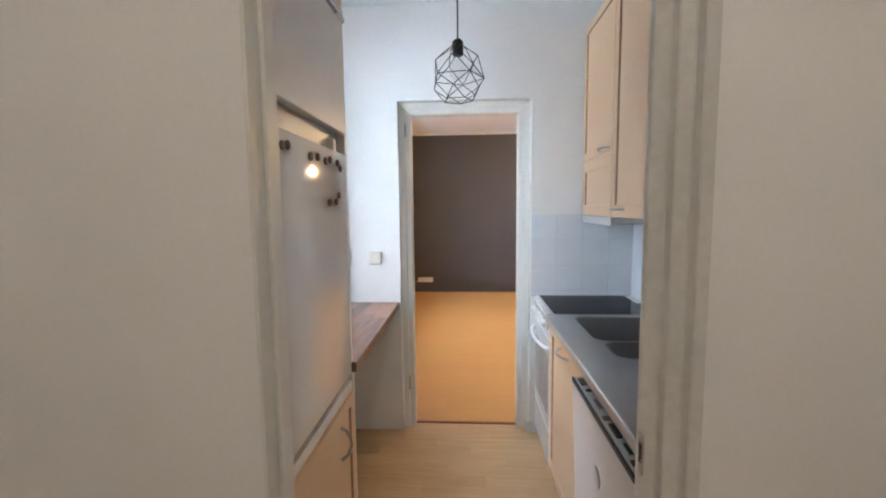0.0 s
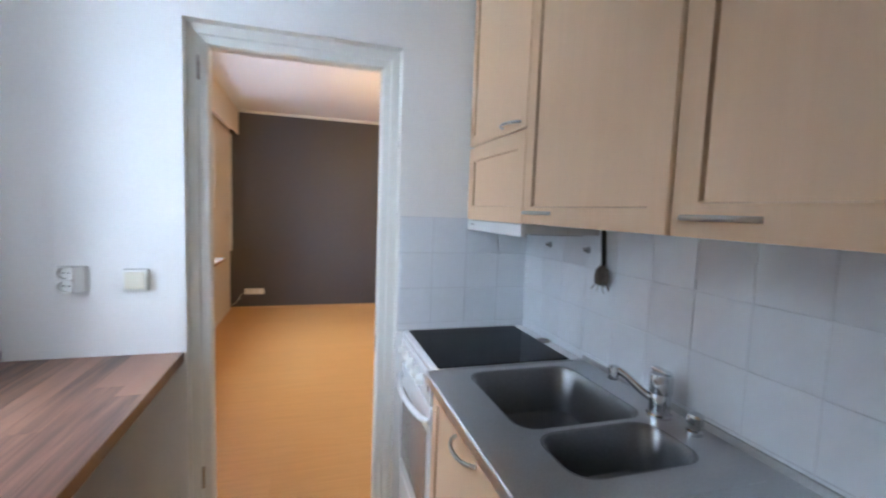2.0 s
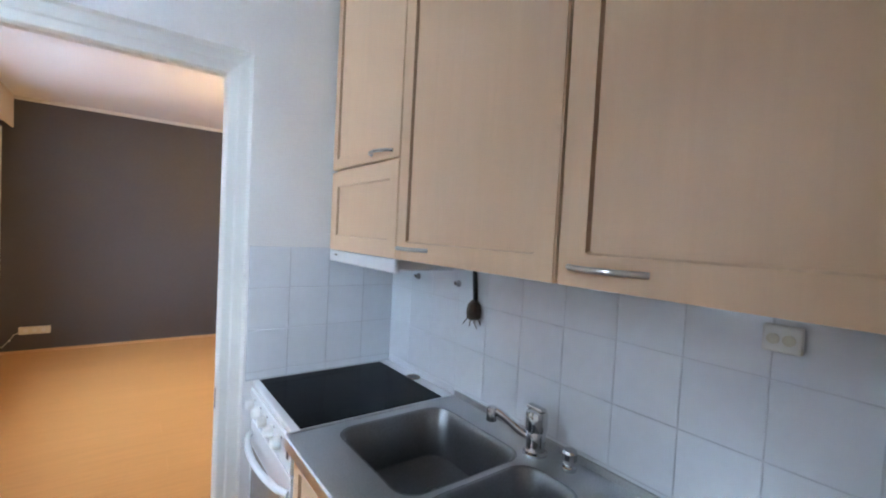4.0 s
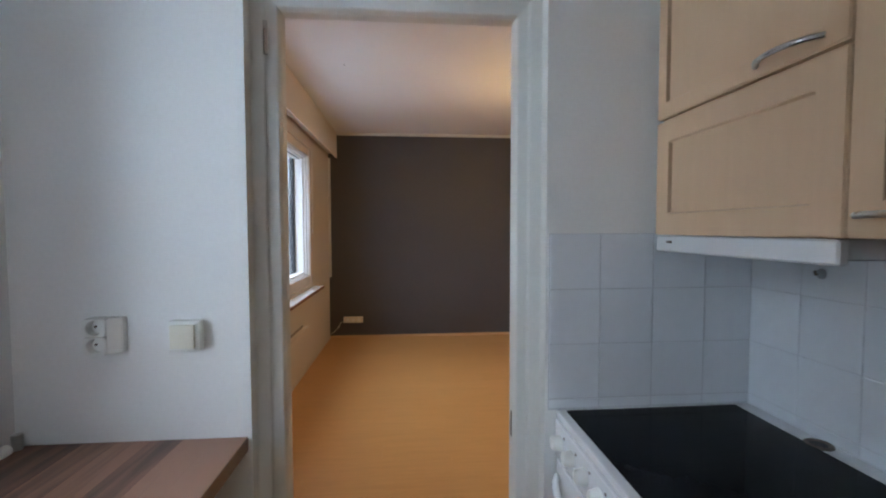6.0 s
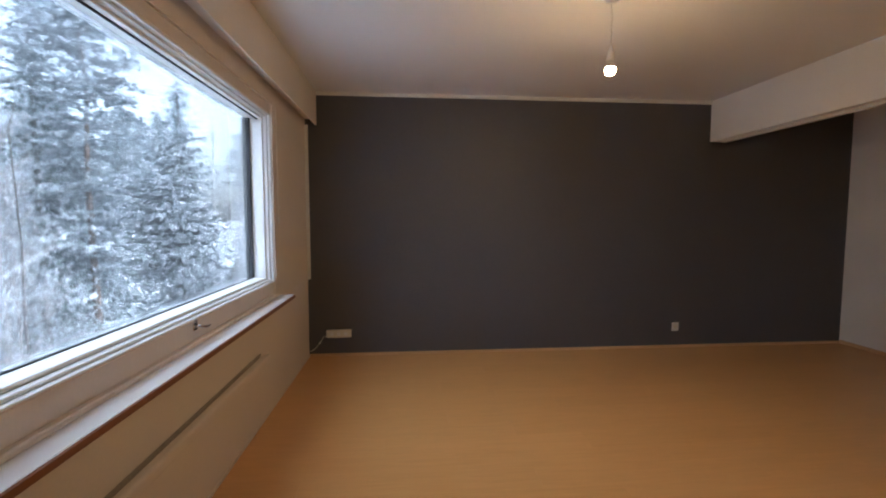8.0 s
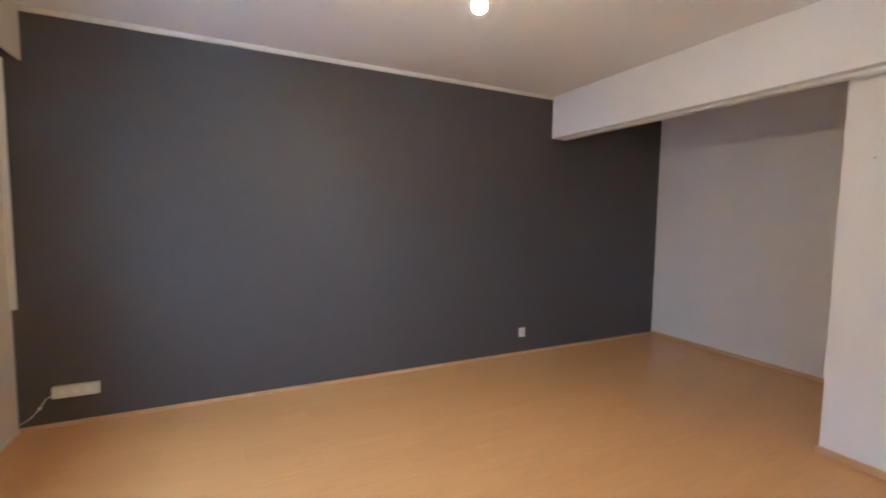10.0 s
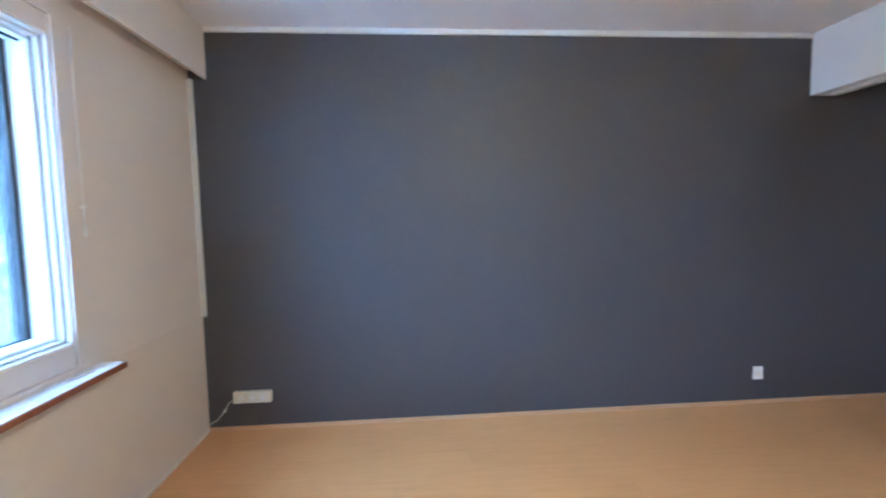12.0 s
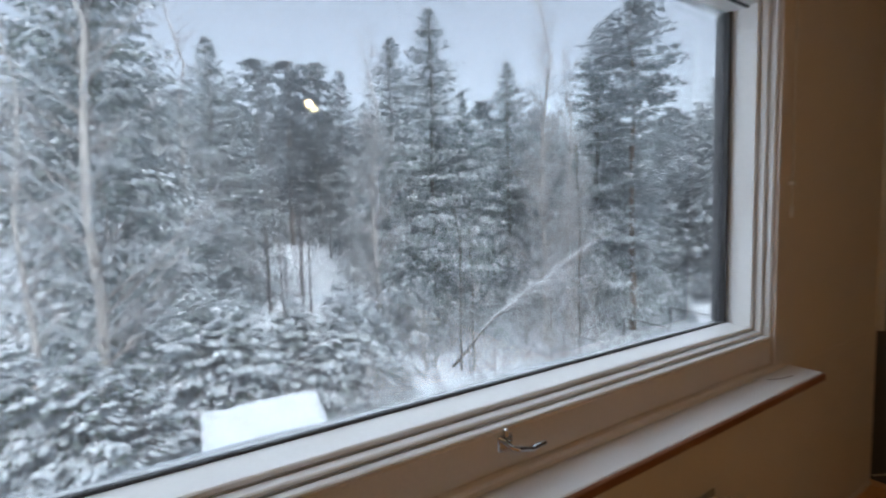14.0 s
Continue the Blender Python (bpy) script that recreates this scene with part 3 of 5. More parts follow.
for dz in (0.0235, -0.0235):
    well = part("outlet", dished(-0.368, 1.147 + dz, 0.058, 0.0465, 0.019, -0.022, -0.044), M_PLASTIC, ks)
    for dx in (-0.009, 0.009):
        part("contact_hole", lathe([(0.0035, 0), (0.0035, -0.002), (0.0003, -0.002)], (-0.368 + dx, -0.022, 1.147 + dz), "y", 8), M_DUST, well)
sw = thing("light_switch", (-0.158, 0, 1.142), "cream plastic rocker light switch", "switch")
part("plate", box(-0.199, -0.117, -0.030, 0, 1.101, 1.183, 0.008, seg=2), M_PLASTIC, sw, smooth=True)
part("rocker", box(-0.189, -0.127, -0.038, -0.030, 1.111, 1.173, 0.004, seg=2), M_CREAM, sw, "cream rocker", smooth=True)

# dark wall: long socket strip with cable, single plate
ls = thing("socket_strip", (-0.296, YD, 0.237), "white triple socket strip low on the dark wall", "socket")
part("body", box(-0.421, -0.170, YD - 0.038, YD, 0.198, 0.276, 0.006, seg=2), M_CREAM, ls)
for k in range(3):
    part("outlet", lathe([(0.020, 0.0), (0.020, -0.003), (0.016, -0.003), (0.016, -0.001), (0.0005, -0.001)], (-0.365 + k * 0.070, YD - 0.038, 0.237), "y", 16), M_PLASTIC, ls)
part("cable", tube([(-0.421, YD - 0.012, 0.215), (-0.455, YD - 0.010, 0.200), (-0.49, YD - 0.012, 0.14), (-0.54, YD - 0.010, 0.08), (-0.592, YD - 0.012, 0.05)], 0.0035, seg=6), M_CREAM, ls, "thin pale cable")
part("cable_clip", box(-0.498, -0.482, YD - 0.018, YD, 0.132, 0.148, 0.002), M_PLASTIC, ls)
s2 = thing("wall_socket", (3.354, YD, 0.231), "white single wall socket low on the dark wall", "socket")
part("plate", box(3.316, 3.392, YD - 0.012, YD, 0.183, 0.279, 0.004, seg=2), M_PLASTIC, s2)
part("outlet", lathe([(0.020, 0.0), (0.020, -0.004), (0.017, -0.004), (0.017, -0.001), (0.0005, -0.001)], (3.354, YD - 0.012, 0.231), "y", 16), M_CREAM, s2)

# bare bulb hanging from a ceiling rose
bx, by = 1.525, 2.42
rl = thing("ceiling_lamp", (bx, by, H), "bare lit light bulb hanging on a white cord", "lamp")
part("ceiling_rose", lathe([(0.045, 0.0), (0.045, -0.035), (0.040, -0.065), (0.025, -0.085), (0.004, -0.090)], (bx, by, H)), M_PLASTIC, rl, smooth=True)
part("cord", tube([(bx, by, H - 0.088), (bx + 0.003, by, 2.5), (bx, by, 2.345)], 0.003, seg=6), M_PLASTIC, rl)
part("lamp_holder", lathe([(0.004, 0.075), (0.012, 0.06), (0.020, 0.03), (0.022, 0.0), (0.026, -0.002), (0.026, -0.008), (0.018, -0.010)], (bx, by, 2.285)), M_PLASTIC, rl, smooth=True)
part("bulb_base", lathe([(0.014, 0.045), (0.017, 0.030), (0.026, 0.014), (0.0285, 0.008), (0.020, 0.007)], (bx, by, 2.235)), M_PLASTIC, rl, "white opaque bulb base", smooth=True)
part("bulb", lathe([(0.0275, 0.0075), (0.030, 0.0), (0.028, -0.013), (0.019, -0.024), (0.004, -0.030)], (bx, by, 2.235)), M_BULB, rl, "lit warm bulb", smooth=True)
# lamp out of view, added to light the hall walls and the fridge
hl = thing("ceiling_lamp", (0.5, -3.25, H), "assumed hall ceiling lamp, never in view", "lamp")
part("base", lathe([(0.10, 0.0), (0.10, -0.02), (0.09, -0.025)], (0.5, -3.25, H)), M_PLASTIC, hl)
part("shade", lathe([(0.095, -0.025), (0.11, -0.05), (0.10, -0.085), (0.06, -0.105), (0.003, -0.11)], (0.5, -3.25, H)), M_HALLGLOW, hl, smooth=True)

# nail holes and small marks left on the walls
for k, (mx_, my_, mz_, ax_) in enumerate(((3.878, 2.055, 1.787, "x"), (3.878, 1.704, 1.80, "x"), (4.133, YD, 1.042, "y"), (-0.05, 2.2, H, "z"))):
    nl = thing("nail", (mx_, my_, mz_), "small dark nail in the painted surface", "nail", "nails in the walls")
    part("head", lathe([(0.004, 0.0), (0.004, -0.003), (0.001, -0.004)], (mx_, my_, mz_), ax_, 8), M_DUST, nl)

# ---- kitchen: tall fridge column ----
FX = -0.02
fr = thing("fridge", (-0.3, -1.39, 0.80), "white upright fridge with round magnets on its door", "fridge")
part("body", box(-0.585, FX - 0.055, -1.668, -1.105, 0.79, 1.66, 0.006), M_ENAMEL, fr)
dr = part("door", box(FX - 0.050, FX, -1.672, -1.100, 0.815, 1.655, 0.010, seg=2), M_FRIDGE, fr, smooth=True)
part("gasket", box(FX - 0.056, FX - 0.049, -1.672, -1.11, 0.825, 1.645), M_RUBBER, fr)
part("hinge_bracket", box(FX - 0.05, FX - 0.015, -1.19, -1.165, 1.655, 1.70, 0.002), M_PLASTIC, fr)
MAG = [(-1.659, 1.611), (-1.628, 1.616), (-1.469, 1.606), (-1.410, 1.611), (-1.338, 1.607), (-1.295, 1.615),
       (-1.213, 1.613), (-1.183, 1.597), (-1.313, 1.477), (-1.238, 1.480), (-1.209, 1.502)]


def magnets():
    """Fridge magnets: flat dark buttons that stand on the door."""
    first = None
    for y, z in MAG:
        if first is None:
            first = thing("fridge_magnet", (FX, y, z), "small round dark fridge magnet", "magnet", "magnets on the fridge")
            part("button", lathe([(0.011, 0.0), (0.012, 0.002), (0.012, 0.006), (0.009, 0.008), (0.003, 0.0085)], (FX, y, z), "x", 16), M_DUST, first, smooth=True)
        else:
            copy_thing(first, pose(FX, y, z))


magnets()
fc = thing("base_cabinet", (-0.3, -1.39, 0), "birch base cabinet under the fridge with a bow handle", "cabinet")
part("body", box(-0.585, FX - 0.02, -1.690, -1.096, 0.10, 0.775, 0.003), M_LAMINATE, fc)
part("plinth", box(-0.52, FX - 0.06, -1.685, -1.10, 0.0, 0.10), M_LAMINATE, fc)
part("rail", box(-0.08, FX - 0.004, -1.690, -1.095, 0.755, 0.790, 0.002), M_LAMINATE, fc, "grey laminate strip")


def shaker(name, parent, axis, plane, out, a0, a1, z0, z1, stile=0.062, mat_=None, th=0.020):
    """A framed cabinet door: rounded slab with a sunk panel. axis: its normal; out: the sign of the side that shows."""
    t0, t1 = sorted((plane, plane + out * th))
    bm = box(t0, t1, a0, a1, z0, z1) if axis == "x" else box(a0, a1, t0, t1, z0, z1)
    bm.normal_update()
    k = 0 if axis == "x" else 1
    front = [f for f in bm.faces if f.normal[k] * out > 0.9]
    bmesh.ops.inset_region(bm, faces=front, thickness=stile, depth=0)
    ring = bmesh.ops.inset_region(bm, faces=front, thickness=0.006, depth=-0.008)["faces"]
    # the groove's upright and top faces take a darker brown
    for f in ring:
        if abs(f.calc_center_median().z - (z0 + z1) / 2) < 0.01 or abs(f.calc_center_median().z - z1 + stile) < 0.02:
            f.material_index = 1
    rim = [e for e in bm.edges if e.is_manifold and e.calc_face_angle() > 1.2]
    bmesh.ops.bevel(bm, geom=rim, offset=0.003, segments=2, affect="EDGES")
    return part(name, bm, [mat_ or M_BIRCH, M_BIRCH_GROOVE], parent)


def bow(parent, p0, p1, out, r=0.0055):
    """A bowed nickel grip."""
    return part("handle", tube(arc(p0, p1, out), r, seg=10), M_SATIN, parent, "satin nickel bow handle", smooth=True)


fd = shaker("door", fc, "x", FX - 0.018, 1, -1.688, -1.097, 0.11, 0.752)
bow(fd, (FX + 0.002, -1.27, 0.690), (FX + 0.002, -1.27, 0.570), (0.035, 0, 0))
tc_ = thing("top_cupboard", (-0.3, -1.39, 1.72), "white cupboard above the fridge", "cupboard")
part("body", box(-0.585, FX - 0.022, -1.695, -1.095, 1.735, 2.125, 0.003), M_LAMINATE, tc_)
part("door", box(FX - 0.020, FX, -1.695, -1.095, 1.728, 2.118, 0.004, seg=2), M_LAMINATE, tc_)
part("grip_strip", box(FX - 0.004, FX + 0.010, -1.695, -1.095, 2.120, 2.136, 0.003), M_SATIN, tc_)
part("back_panel", box(-0.585, -0.060, -1.695, -1.095, 1.664, 1.733), M_LAMINATE, tc_)
hc = thing("high_cupboard", (-0.3, -1.39, 2.14), "birch cupboard under the kitchen ceiling", "cupboard")
part("body", box(-0.585, FX - 0.022, -1.695, -1.095, 2.145, 2.66, 0.003), M_LAMINATE, hc)
part("shelf_edge", box(-0.5, FX + 0.004, -1.70, -1.090, 2.142, 2.165, 0.003), M_TRIM, hc)
shaker("door", hc, "x", FX - 0.020, 1, -1.694, -1.097, 2.170, 2.650)
pn = thing("side_panel", (-0.3, -1.74, 0), "tall white side panel beside the fridge", "panel")
part("panel", box(-0.59, FX - 0.006, -1.722, -1.704, 0.0, 2.66, 0.002), M_LAMINATE, pn)
part("filler_strip", box(-0.06, FX - 0.008, -1.797, -1.7225, 0.0, 2.66, 0.002), M_LAMINATE, pn)
part("panel", box(-0.59, FX + 0.0, -1.094, -1.076, 0.0, 0.815, 0.002), M_LAMINATE, pn)
part("panel", box(-0.59, FX - 0.002, -1.094, -1.080, 0.86, 2.66, 0.002), M_LAMINATE, pn)

# ---- kitchen: wooden worktop with knee space ----
wt = thing("worktop", (-0.3, -0.54, 0.82), "dark walnut stave worktop fixed between fridge and wall", "worktop")
part("core", box(-0.598, -0.013, -1.074, -0.001, 0.815, 0.8495), M_WALNUT_EDGE, wt)
nst = 7
for i in range(nst):
    x0 = -0.598 + i * (0.586 / nst)
    y = -1.074
    k = 0
    while y < -0.002:
        y2 = min(-0.001, y + 0.45 + 0.35 * (((i * 7 + k * 5) % 9) / 9))
        part("stave", box(x0, x0 + 0.586 / nst - 0.0002, y, y2 - 0.0002, 0.846, 0.855, 0.0003), M_WALNUT, wt)
        y, k = y2, k + 1
part("front_edge", box(-0.013, -0.0105, -1.074, -0.001, 0.816, 0.854, 0.001), M_WALNUT_EDGE, wt, "dark glued edge strip")
part("wall_bracket", box(-0.598, -0.55, -0.03, -0.001, 0.790, 0.815, 0.002), M_GALV, wt)
pv = thing("radiator_valve", (-0.57, -0.03, 0.855), "small steel pipe end with a valve on the worktop", "pipe")
part("pipe", tube([(-0.578, -0.022, 0.855), (-0.578, -0.022, 0.895)], 0.012, seg=12), M_SATIN, pv, smooth=True)
part("valve", lathe([(0.009, 0.0), (0.014, 0.006), (0.014, 0.05), (0.008, 0.056)], (-0.578, -0.10, 0.868), "y", 12), M_PLASTIC, pv, smooth=True)

# ---- kitchen: cooker ----
SF = 0.849
st = thing("cooker", (1.14, -0.25, 0), "white electric cooker with a black ceramic hob", "cooker")
part("body", box(SF + 0.03, XR - 0.006, -0.497, -0.012, 0.06, 0.885, 0.004), M_ENAMEL, st)
part("plinth", box(SF + 0.06, XR - 0.02, -0.49, -0.02, 0.0, 0.06), M_ENAMEL, st)
part("top_frame", box(SF, XR - 0.004, -0.500, -0.006, 0.880, 0.902, 0.005, seg=2), M_ENAMEL, st)
part("hob", box(SF + 0.024, XR - 0.058, -0.486, -0.022, 0.900, 0.9055, 0.0015), M_HOB, st, "black ceramic glass hob")
rv = part("rear_vent", lathe([(0.030, 0.0), (0.030, 0.003), (0.024, 0.006), (0.019, 0.004), (0.018, 0.0)], (XR - 0.036, -0.26, 0.902), seg=24), M_DUST, st, "sooty oven vent", smooth=True)
part("vent_hole", lathe([(0.0185, 0.0005), (0.0185, 0.0015), (0.0005, 0.0015)], (XR - 0.036, -0.26, 0.902), seg=18), M_RUBBER, rv)
cp = part("control_panel", box(SF - 0.004, SF + 0.028, -0.498, -0.008, 0.775, 0.878, 0.006, seg=2), M_ENAMEL, st)
for k in range(5):
    yk = -0.055 - k * 0.082
    kn = part("knob", lathe([(0.021, 0.0), (0.021, -0.006), (0.017, -0.022), (0.014, -0.025), (0.002, -0.025)], (SF - 0.004, yk, 0.828), "x", 18), M_PLASTIC, cp, smooth=True)
    part("pointer", box(SF - 0.031, SF - 0.008, yk - 0.003, yk + 0.003, 0.822, 0.848, 0.001), M_PLASTIC, kn)
    part("mark", box(SF - 0.0055, SF - 0.003, yk - 0.030, yk - 0.024, 0.850, 0.856), M_DUST, cp)
part("indicator_lamp", box(SF - 0.0065, SF - 0.003, -0.475, -0.462, 0.815, 0.840, 0.001), M_DUST, cp)
od = part("oven_door", box(SF + 0.0, SF + 0.028, -0.496, -0.010, 0.275, 0.765, 0.006, seg=2), M_ENAMEL, st)
part("oven_window", box(SF - 0.003, SF + 0.002, -0.455, -0.050, 0.345, 0.665, 0.002), M_OVENGLASS, od, "tinted oven door glass")
part("oven_handle", tube(arc((SF + 0.0, -0.482, 0.715), (SF + 0.0, -0.024, 0.715), (-0.045, 0, 0), 13), 0.011, seg=10), M_ENAMEL, od, "white bowed oven handle", smooth=True)
part("drawer", box(SF + 0.002, SF + 0.028, -0.496, -0.010, 0.070, 0.266, 0.006, seg=2), M_ENAMEL, st)

# ---- kitchen: sink unit, dishwasher, steel bench ----
BX0, BY0 = 0.826, YE + 0.006
su = thing("sink_cabinet", (1.14, -0.83, 0), "birch sink cabinet with a bow handle", "cabinet")
part("body", box(SF + 0.022, XR - 0.01, -1.150, -0.508, 0.10, 0.70, 0.002), M_LAMINATE, su)
part("plinth", box(SF + 0.07, XR - 0.02, -1.150, -0.508, 0.0, 0.10), M_BIRCH, su)
sd = shaker("door", su, "x", SF + 0.021, -1, -1.146, -0.512, 0.11, 0.858)
bow(sd, (SF - 0.001, -0.755, 0.812), (SF - 0.001, -0.910, 0.812), (-0.034, 0, 0))
dw = thing("dishwasher", (1.14, -1.47, 0), "white built-in dishwasher with its door ajar", "dishwasher")
part("body", box(SF + 0.03, XR - 0.02, -1.755, -1.160, 0.06, 0.855, 0.003), M_ENAMEL, dw)
part("plinth", box(SF + 0.06, XR - 0.03, -1.75, -1.165, 0.0, 0.06), M_RUBBER, dw)
bmd = box(-0.045, 0.0, -1.752, -1.165, 0.0, 0.735, 0.008, seg=2)
tilt = Matrix.Translation((SF + 0.028, 0, 0.105)) @ Matrix.Rotation(radians(-2.2), 4, "Y")
bmd.transform(tilt)
dd = part("door", bmd, M_ENAMEL, dw, "white dishwasher door standing ajar")
bmt = box(-0.040, -0.002, -1.748, -1.169, 0.735, 0.741, 0.001)
bmt.transform(tilt)
ct = part("control_strip", bmt, M_GREY, dd, "grey control strip on the door's top edge")
for k, (yy, ln) in enumerate(((-1.22, 0.05), (-1.29, 0.012), (-1.39, 0.06), (-1.48, 0.02), (-1.55, 0.07), (-1.64, 0.05), (-1.70, 0.02))):
    bmk = box(-0.032 + 0.003 * (k % 3), -0.012, yy - ln / 2, yy + ln / 2, 0.740, 0.746, 0.001)
    bmk.transform(tilt)
    part("button", bmk, (M_DUST, M_RUBBER, M_CHROME)[k % 3], ct)
bme = box(-0.046, -0.040, -1.752, -1.165, 0.725, 0.742, 0.001)
bme.transform(tilt)
part("edge_strip", bme, M_RUBBER, dd)
bmh = lathe([(0.03, 0.0), (0.032, -0.003), (0.02, -0.005), (0.002, -0.004)], (-0.045, -1.46, 0.55), "x", 20)
bmh.transform(tilt)
part("emblem", bmh, M_GALV, dd, "round grey relief", smooth=True)
part("filler", box(SF + 0.004, SF + 0.022, -1.163, -1.152, 0.10, 0.862), M_BIRCH_EDGE, su)

ben = thing("steel_bench", (1.14, -1.14, 0.86), "stainless steel worktop with two sink bowls", "sink")


def bowl(x0, x1, y0, y1, depth, rc=0.06):
    """A sink bowl: rounded rectangle rings sinking to a flat bottom."""
    bm = bmesh.new()
    rings = []
    for ins, z, rr in ((-0.006, 0.9065, rc), (0.0, 0.905, rc), (0.006, 0.895, rc), (0.014, 0.905 - depth * 0.9, rc), (0.035, 0.905 - depth, rc * 0.8), (0.10, 0.905 - depth - 0.003, rc * 0.4)):
        ring = []
        a0, a1, b0, b1 = x0 + ins, x1 - ins, y0 + ins, y1 - ins
        r = min(rr, (a1 - a0) / 2.2, (b1 - b0) / 2.2)
        for cx, cy, st_ in ((a1 - r, b1 - r, 0), (a0 + r, b1 - r, 90), (a0 + r, b0 + r, 180), (a1 - r, b0 + r, 270)):
            for k in range(6):
                a = radians(st_ + 90 * k / 5)
                ring.append(bm.verts.new((cx + r * math.cos(a), cy + r * math.sin(a), z)))
        rings.append(ring)
    for a, b in zip(rings, rings[1:]):
        for k in range(24):
            bm.faces.new((a[k], a[(k + 1) % 24], b[(k + 1) % 24], b[k]))
    bm.faces.new(rings[-1])
    return bm


# the sheet, cut round the two bowls
B1 = (0.955, 1.325, -0.935, -0.553)
B2 = (0.975, 1.305, -1.145, -0.962)
sheet = bmesh.new()
xs = [BX0, B1[0], B2[0], B2[1], B1[1], XR - 0.004]
ys = [BY0, B2[2], B2[3], B1[2], B1[3], -0.505]
for a, b in zip(xs, xs[1:]):
    for c, d in zip(ys, ys[1:]):
        mx_, my_ = (a + b) / 2, (c + d) / 2
        if any(q[0] < mx_ < q[1] and q[2] < my_ < q[3] for q in (B1, B2)):
            continue
        v = [sheet.verts.new(p) for p in ((a, c, 0.905), (b, c, 0.905), (b, d, 0.905), (a, d, 0.905))]
        sheet.faces.new(v)


def corner_fill(bm, q, r=0.06):
    """The sheet's corners inside a bowl's rounded rectangle."""
    for cx, cy, px, py, s in ((q[1] - r, q[3] - r, q[1], q[3], 0), (q[0] + r, q[3] - r, q[0], q[3], 90), (q[0] + r, q[2] + r, q[0], q[2], 180), (q[1] - r, q[2] + r, q[1], q[2], 270)):
        pts = [bm.verts.new((cx + r * math.cos(radians(s + 18 * k)), cy + r * math.sin(radians(s + 18 * k)), 0.905)) for k in range(6)]
        c0 = bm.verts.new((px, py, 0.905))
        for a, b in zip(pts, pts[1:]):
            bm.faces.new((a, c0, b))


corner_fill(sheet, B1)
corner_fill(sheet, B2)
bmesh.ops.remove_doubles(sheet, verts=sheet.verts[:], dist=1e-5)
part("top_sheet", sheet, M_STEEL, ben)
part("front_edge", box(BX0 - 0.004, BX0 + 0.016, BY0, -0.505, 0.870, 0.9055, 0.003), M_STEEL, ben)
part("rim", box(BX0, BX0 + 0.008, BY0, -0.505, 0.905, 0.9062, 0.0005), M_STEEL, ben)
part("end_edge", box(BX0, XR - 0.004, -0.511, -0.503, 0.870, 0.909, 0.002), M_STEEL, ben)
part("upstand", box(XR - 0.016, XR - 0.008, BY0, -0.505, 0.900, 0.925, 0.002), M_STEEL, ben)
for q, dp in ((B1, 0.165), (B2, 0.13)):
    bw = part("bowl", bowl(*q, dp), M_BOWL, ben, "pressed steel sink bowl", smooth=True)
    cx_, cy_ = (q[0] + q[1]) / 2, (q[2] + q[3]) / 2
    part("drain", lathe([(0.040, 0.0), (0.042, 0.002), (0.030, 0.003), (0.026, -0.004), (0.002, -0.004)], (cx_ + 0.05, cy_, 0.9035 - dp), seg=20), M_CHROME, bw, smooth=True)
part("drain_groove", box(0.93, 1.36, -1.235, -1.232, 0.9045, 0.9065, 0.0008), M_STEEL, ben)

TX, TY = 1.365, -0.940
tp = thing("kitchen_tap", (TX, TY, 0.905), "chrome single-lever mixer tap with a swivel spout", "tap")
tbd = part("body", lathe([(0.034, 0.0), (0.034, 0.006), (0.027, 0.010), (0.027, 0.060), (0.0255, 0.063), (0.030, 0.066), (0.030, 0.108), (0.027, 0.117), (0.018, 0.121), (0.003, 0.122)], (TX, TY, 0.905), seg=28), M_CHROME, tp, smooth=True)
part("spout", tube([(TX - 0.014, TY + 0.014, 0.948), (TX - 0.028, TY + 0.034, 0.960), (TX - 0.050, TY + 0.066, 0.988), (TX - 0.064, TY + 0.086, 1.001), (TX - 0.074, TY + 0.098, 1.003)], 0.011, seg=12), M_CHROME, tp, smooth=True)
part("aerator", lathe([(0.004, 0.020), (0.013, 0.018), (0.015, 0.013), (0.015, -0.020), (0.011, -0.022), (0.003, -0.018)], (TX - 0.074, TY + 0.098, 0.995), seg=16), M_CHROME, tp, smooth=True)
part("lever", box(TX - 0.011, TX + 0.011, TY - 0.024, TY + 0.030, 1.024, 1.034, 0.0045, seg=2), M_CHROME, tbd)
vl = thing("dishwasher_valve", (1.375, -1.045, 0.905), "small chrome dishwasher shut-off knob", "valve")
part("base", lathe([(0.019, 0.0), (0.019, 0.010), (0.013, 0.014), (0.013, 0.026)], (1.375, -1.045, 0.905), seg=18), M_CHROME, vl, smooth=True)
part("knob", lathe([(0.018, 0.026), (0.020, 0.030), (0.020, 0.046), (0.016, 0.052), (0.003, 0.052)], (1.375, -1.045, 0.905), seg=10), M_CHROME, vl)

# ---- kitchen: wall cupboards and hood ----
CX = 1.121
c1 = thing("wall_cabinet", (1.28, -0.28, 1.40), "birch wall cabinet with a flap door above the cooker", "cabinet", "wall cabinets")
part("body", box(CX + 0.021, XR - 0.002, -0.556, -0.028, 1.405, 2.478, 0.002), M_BIRCH, c1)
u = shaker("door", c1, "x", CX + 0.020, -1, -0.556, -0.030, 1.719, 2.478, 0.055)
bow(u, (CX - 0.001, -0.515, 1.742), (CX - 0.001, -0.370, 1.742), (-0.030, 0, 0))
shaker("flap", c1, "x", CX + 0.020, -1, -0.556, -0.030, 1.404, 1.710, 0.078)
c2 = thing("wall_cabinet", (1.28, -0.86, 1.40), "tall birch wall cabinet with a bow handle", "cabinet", "wall cabinets")
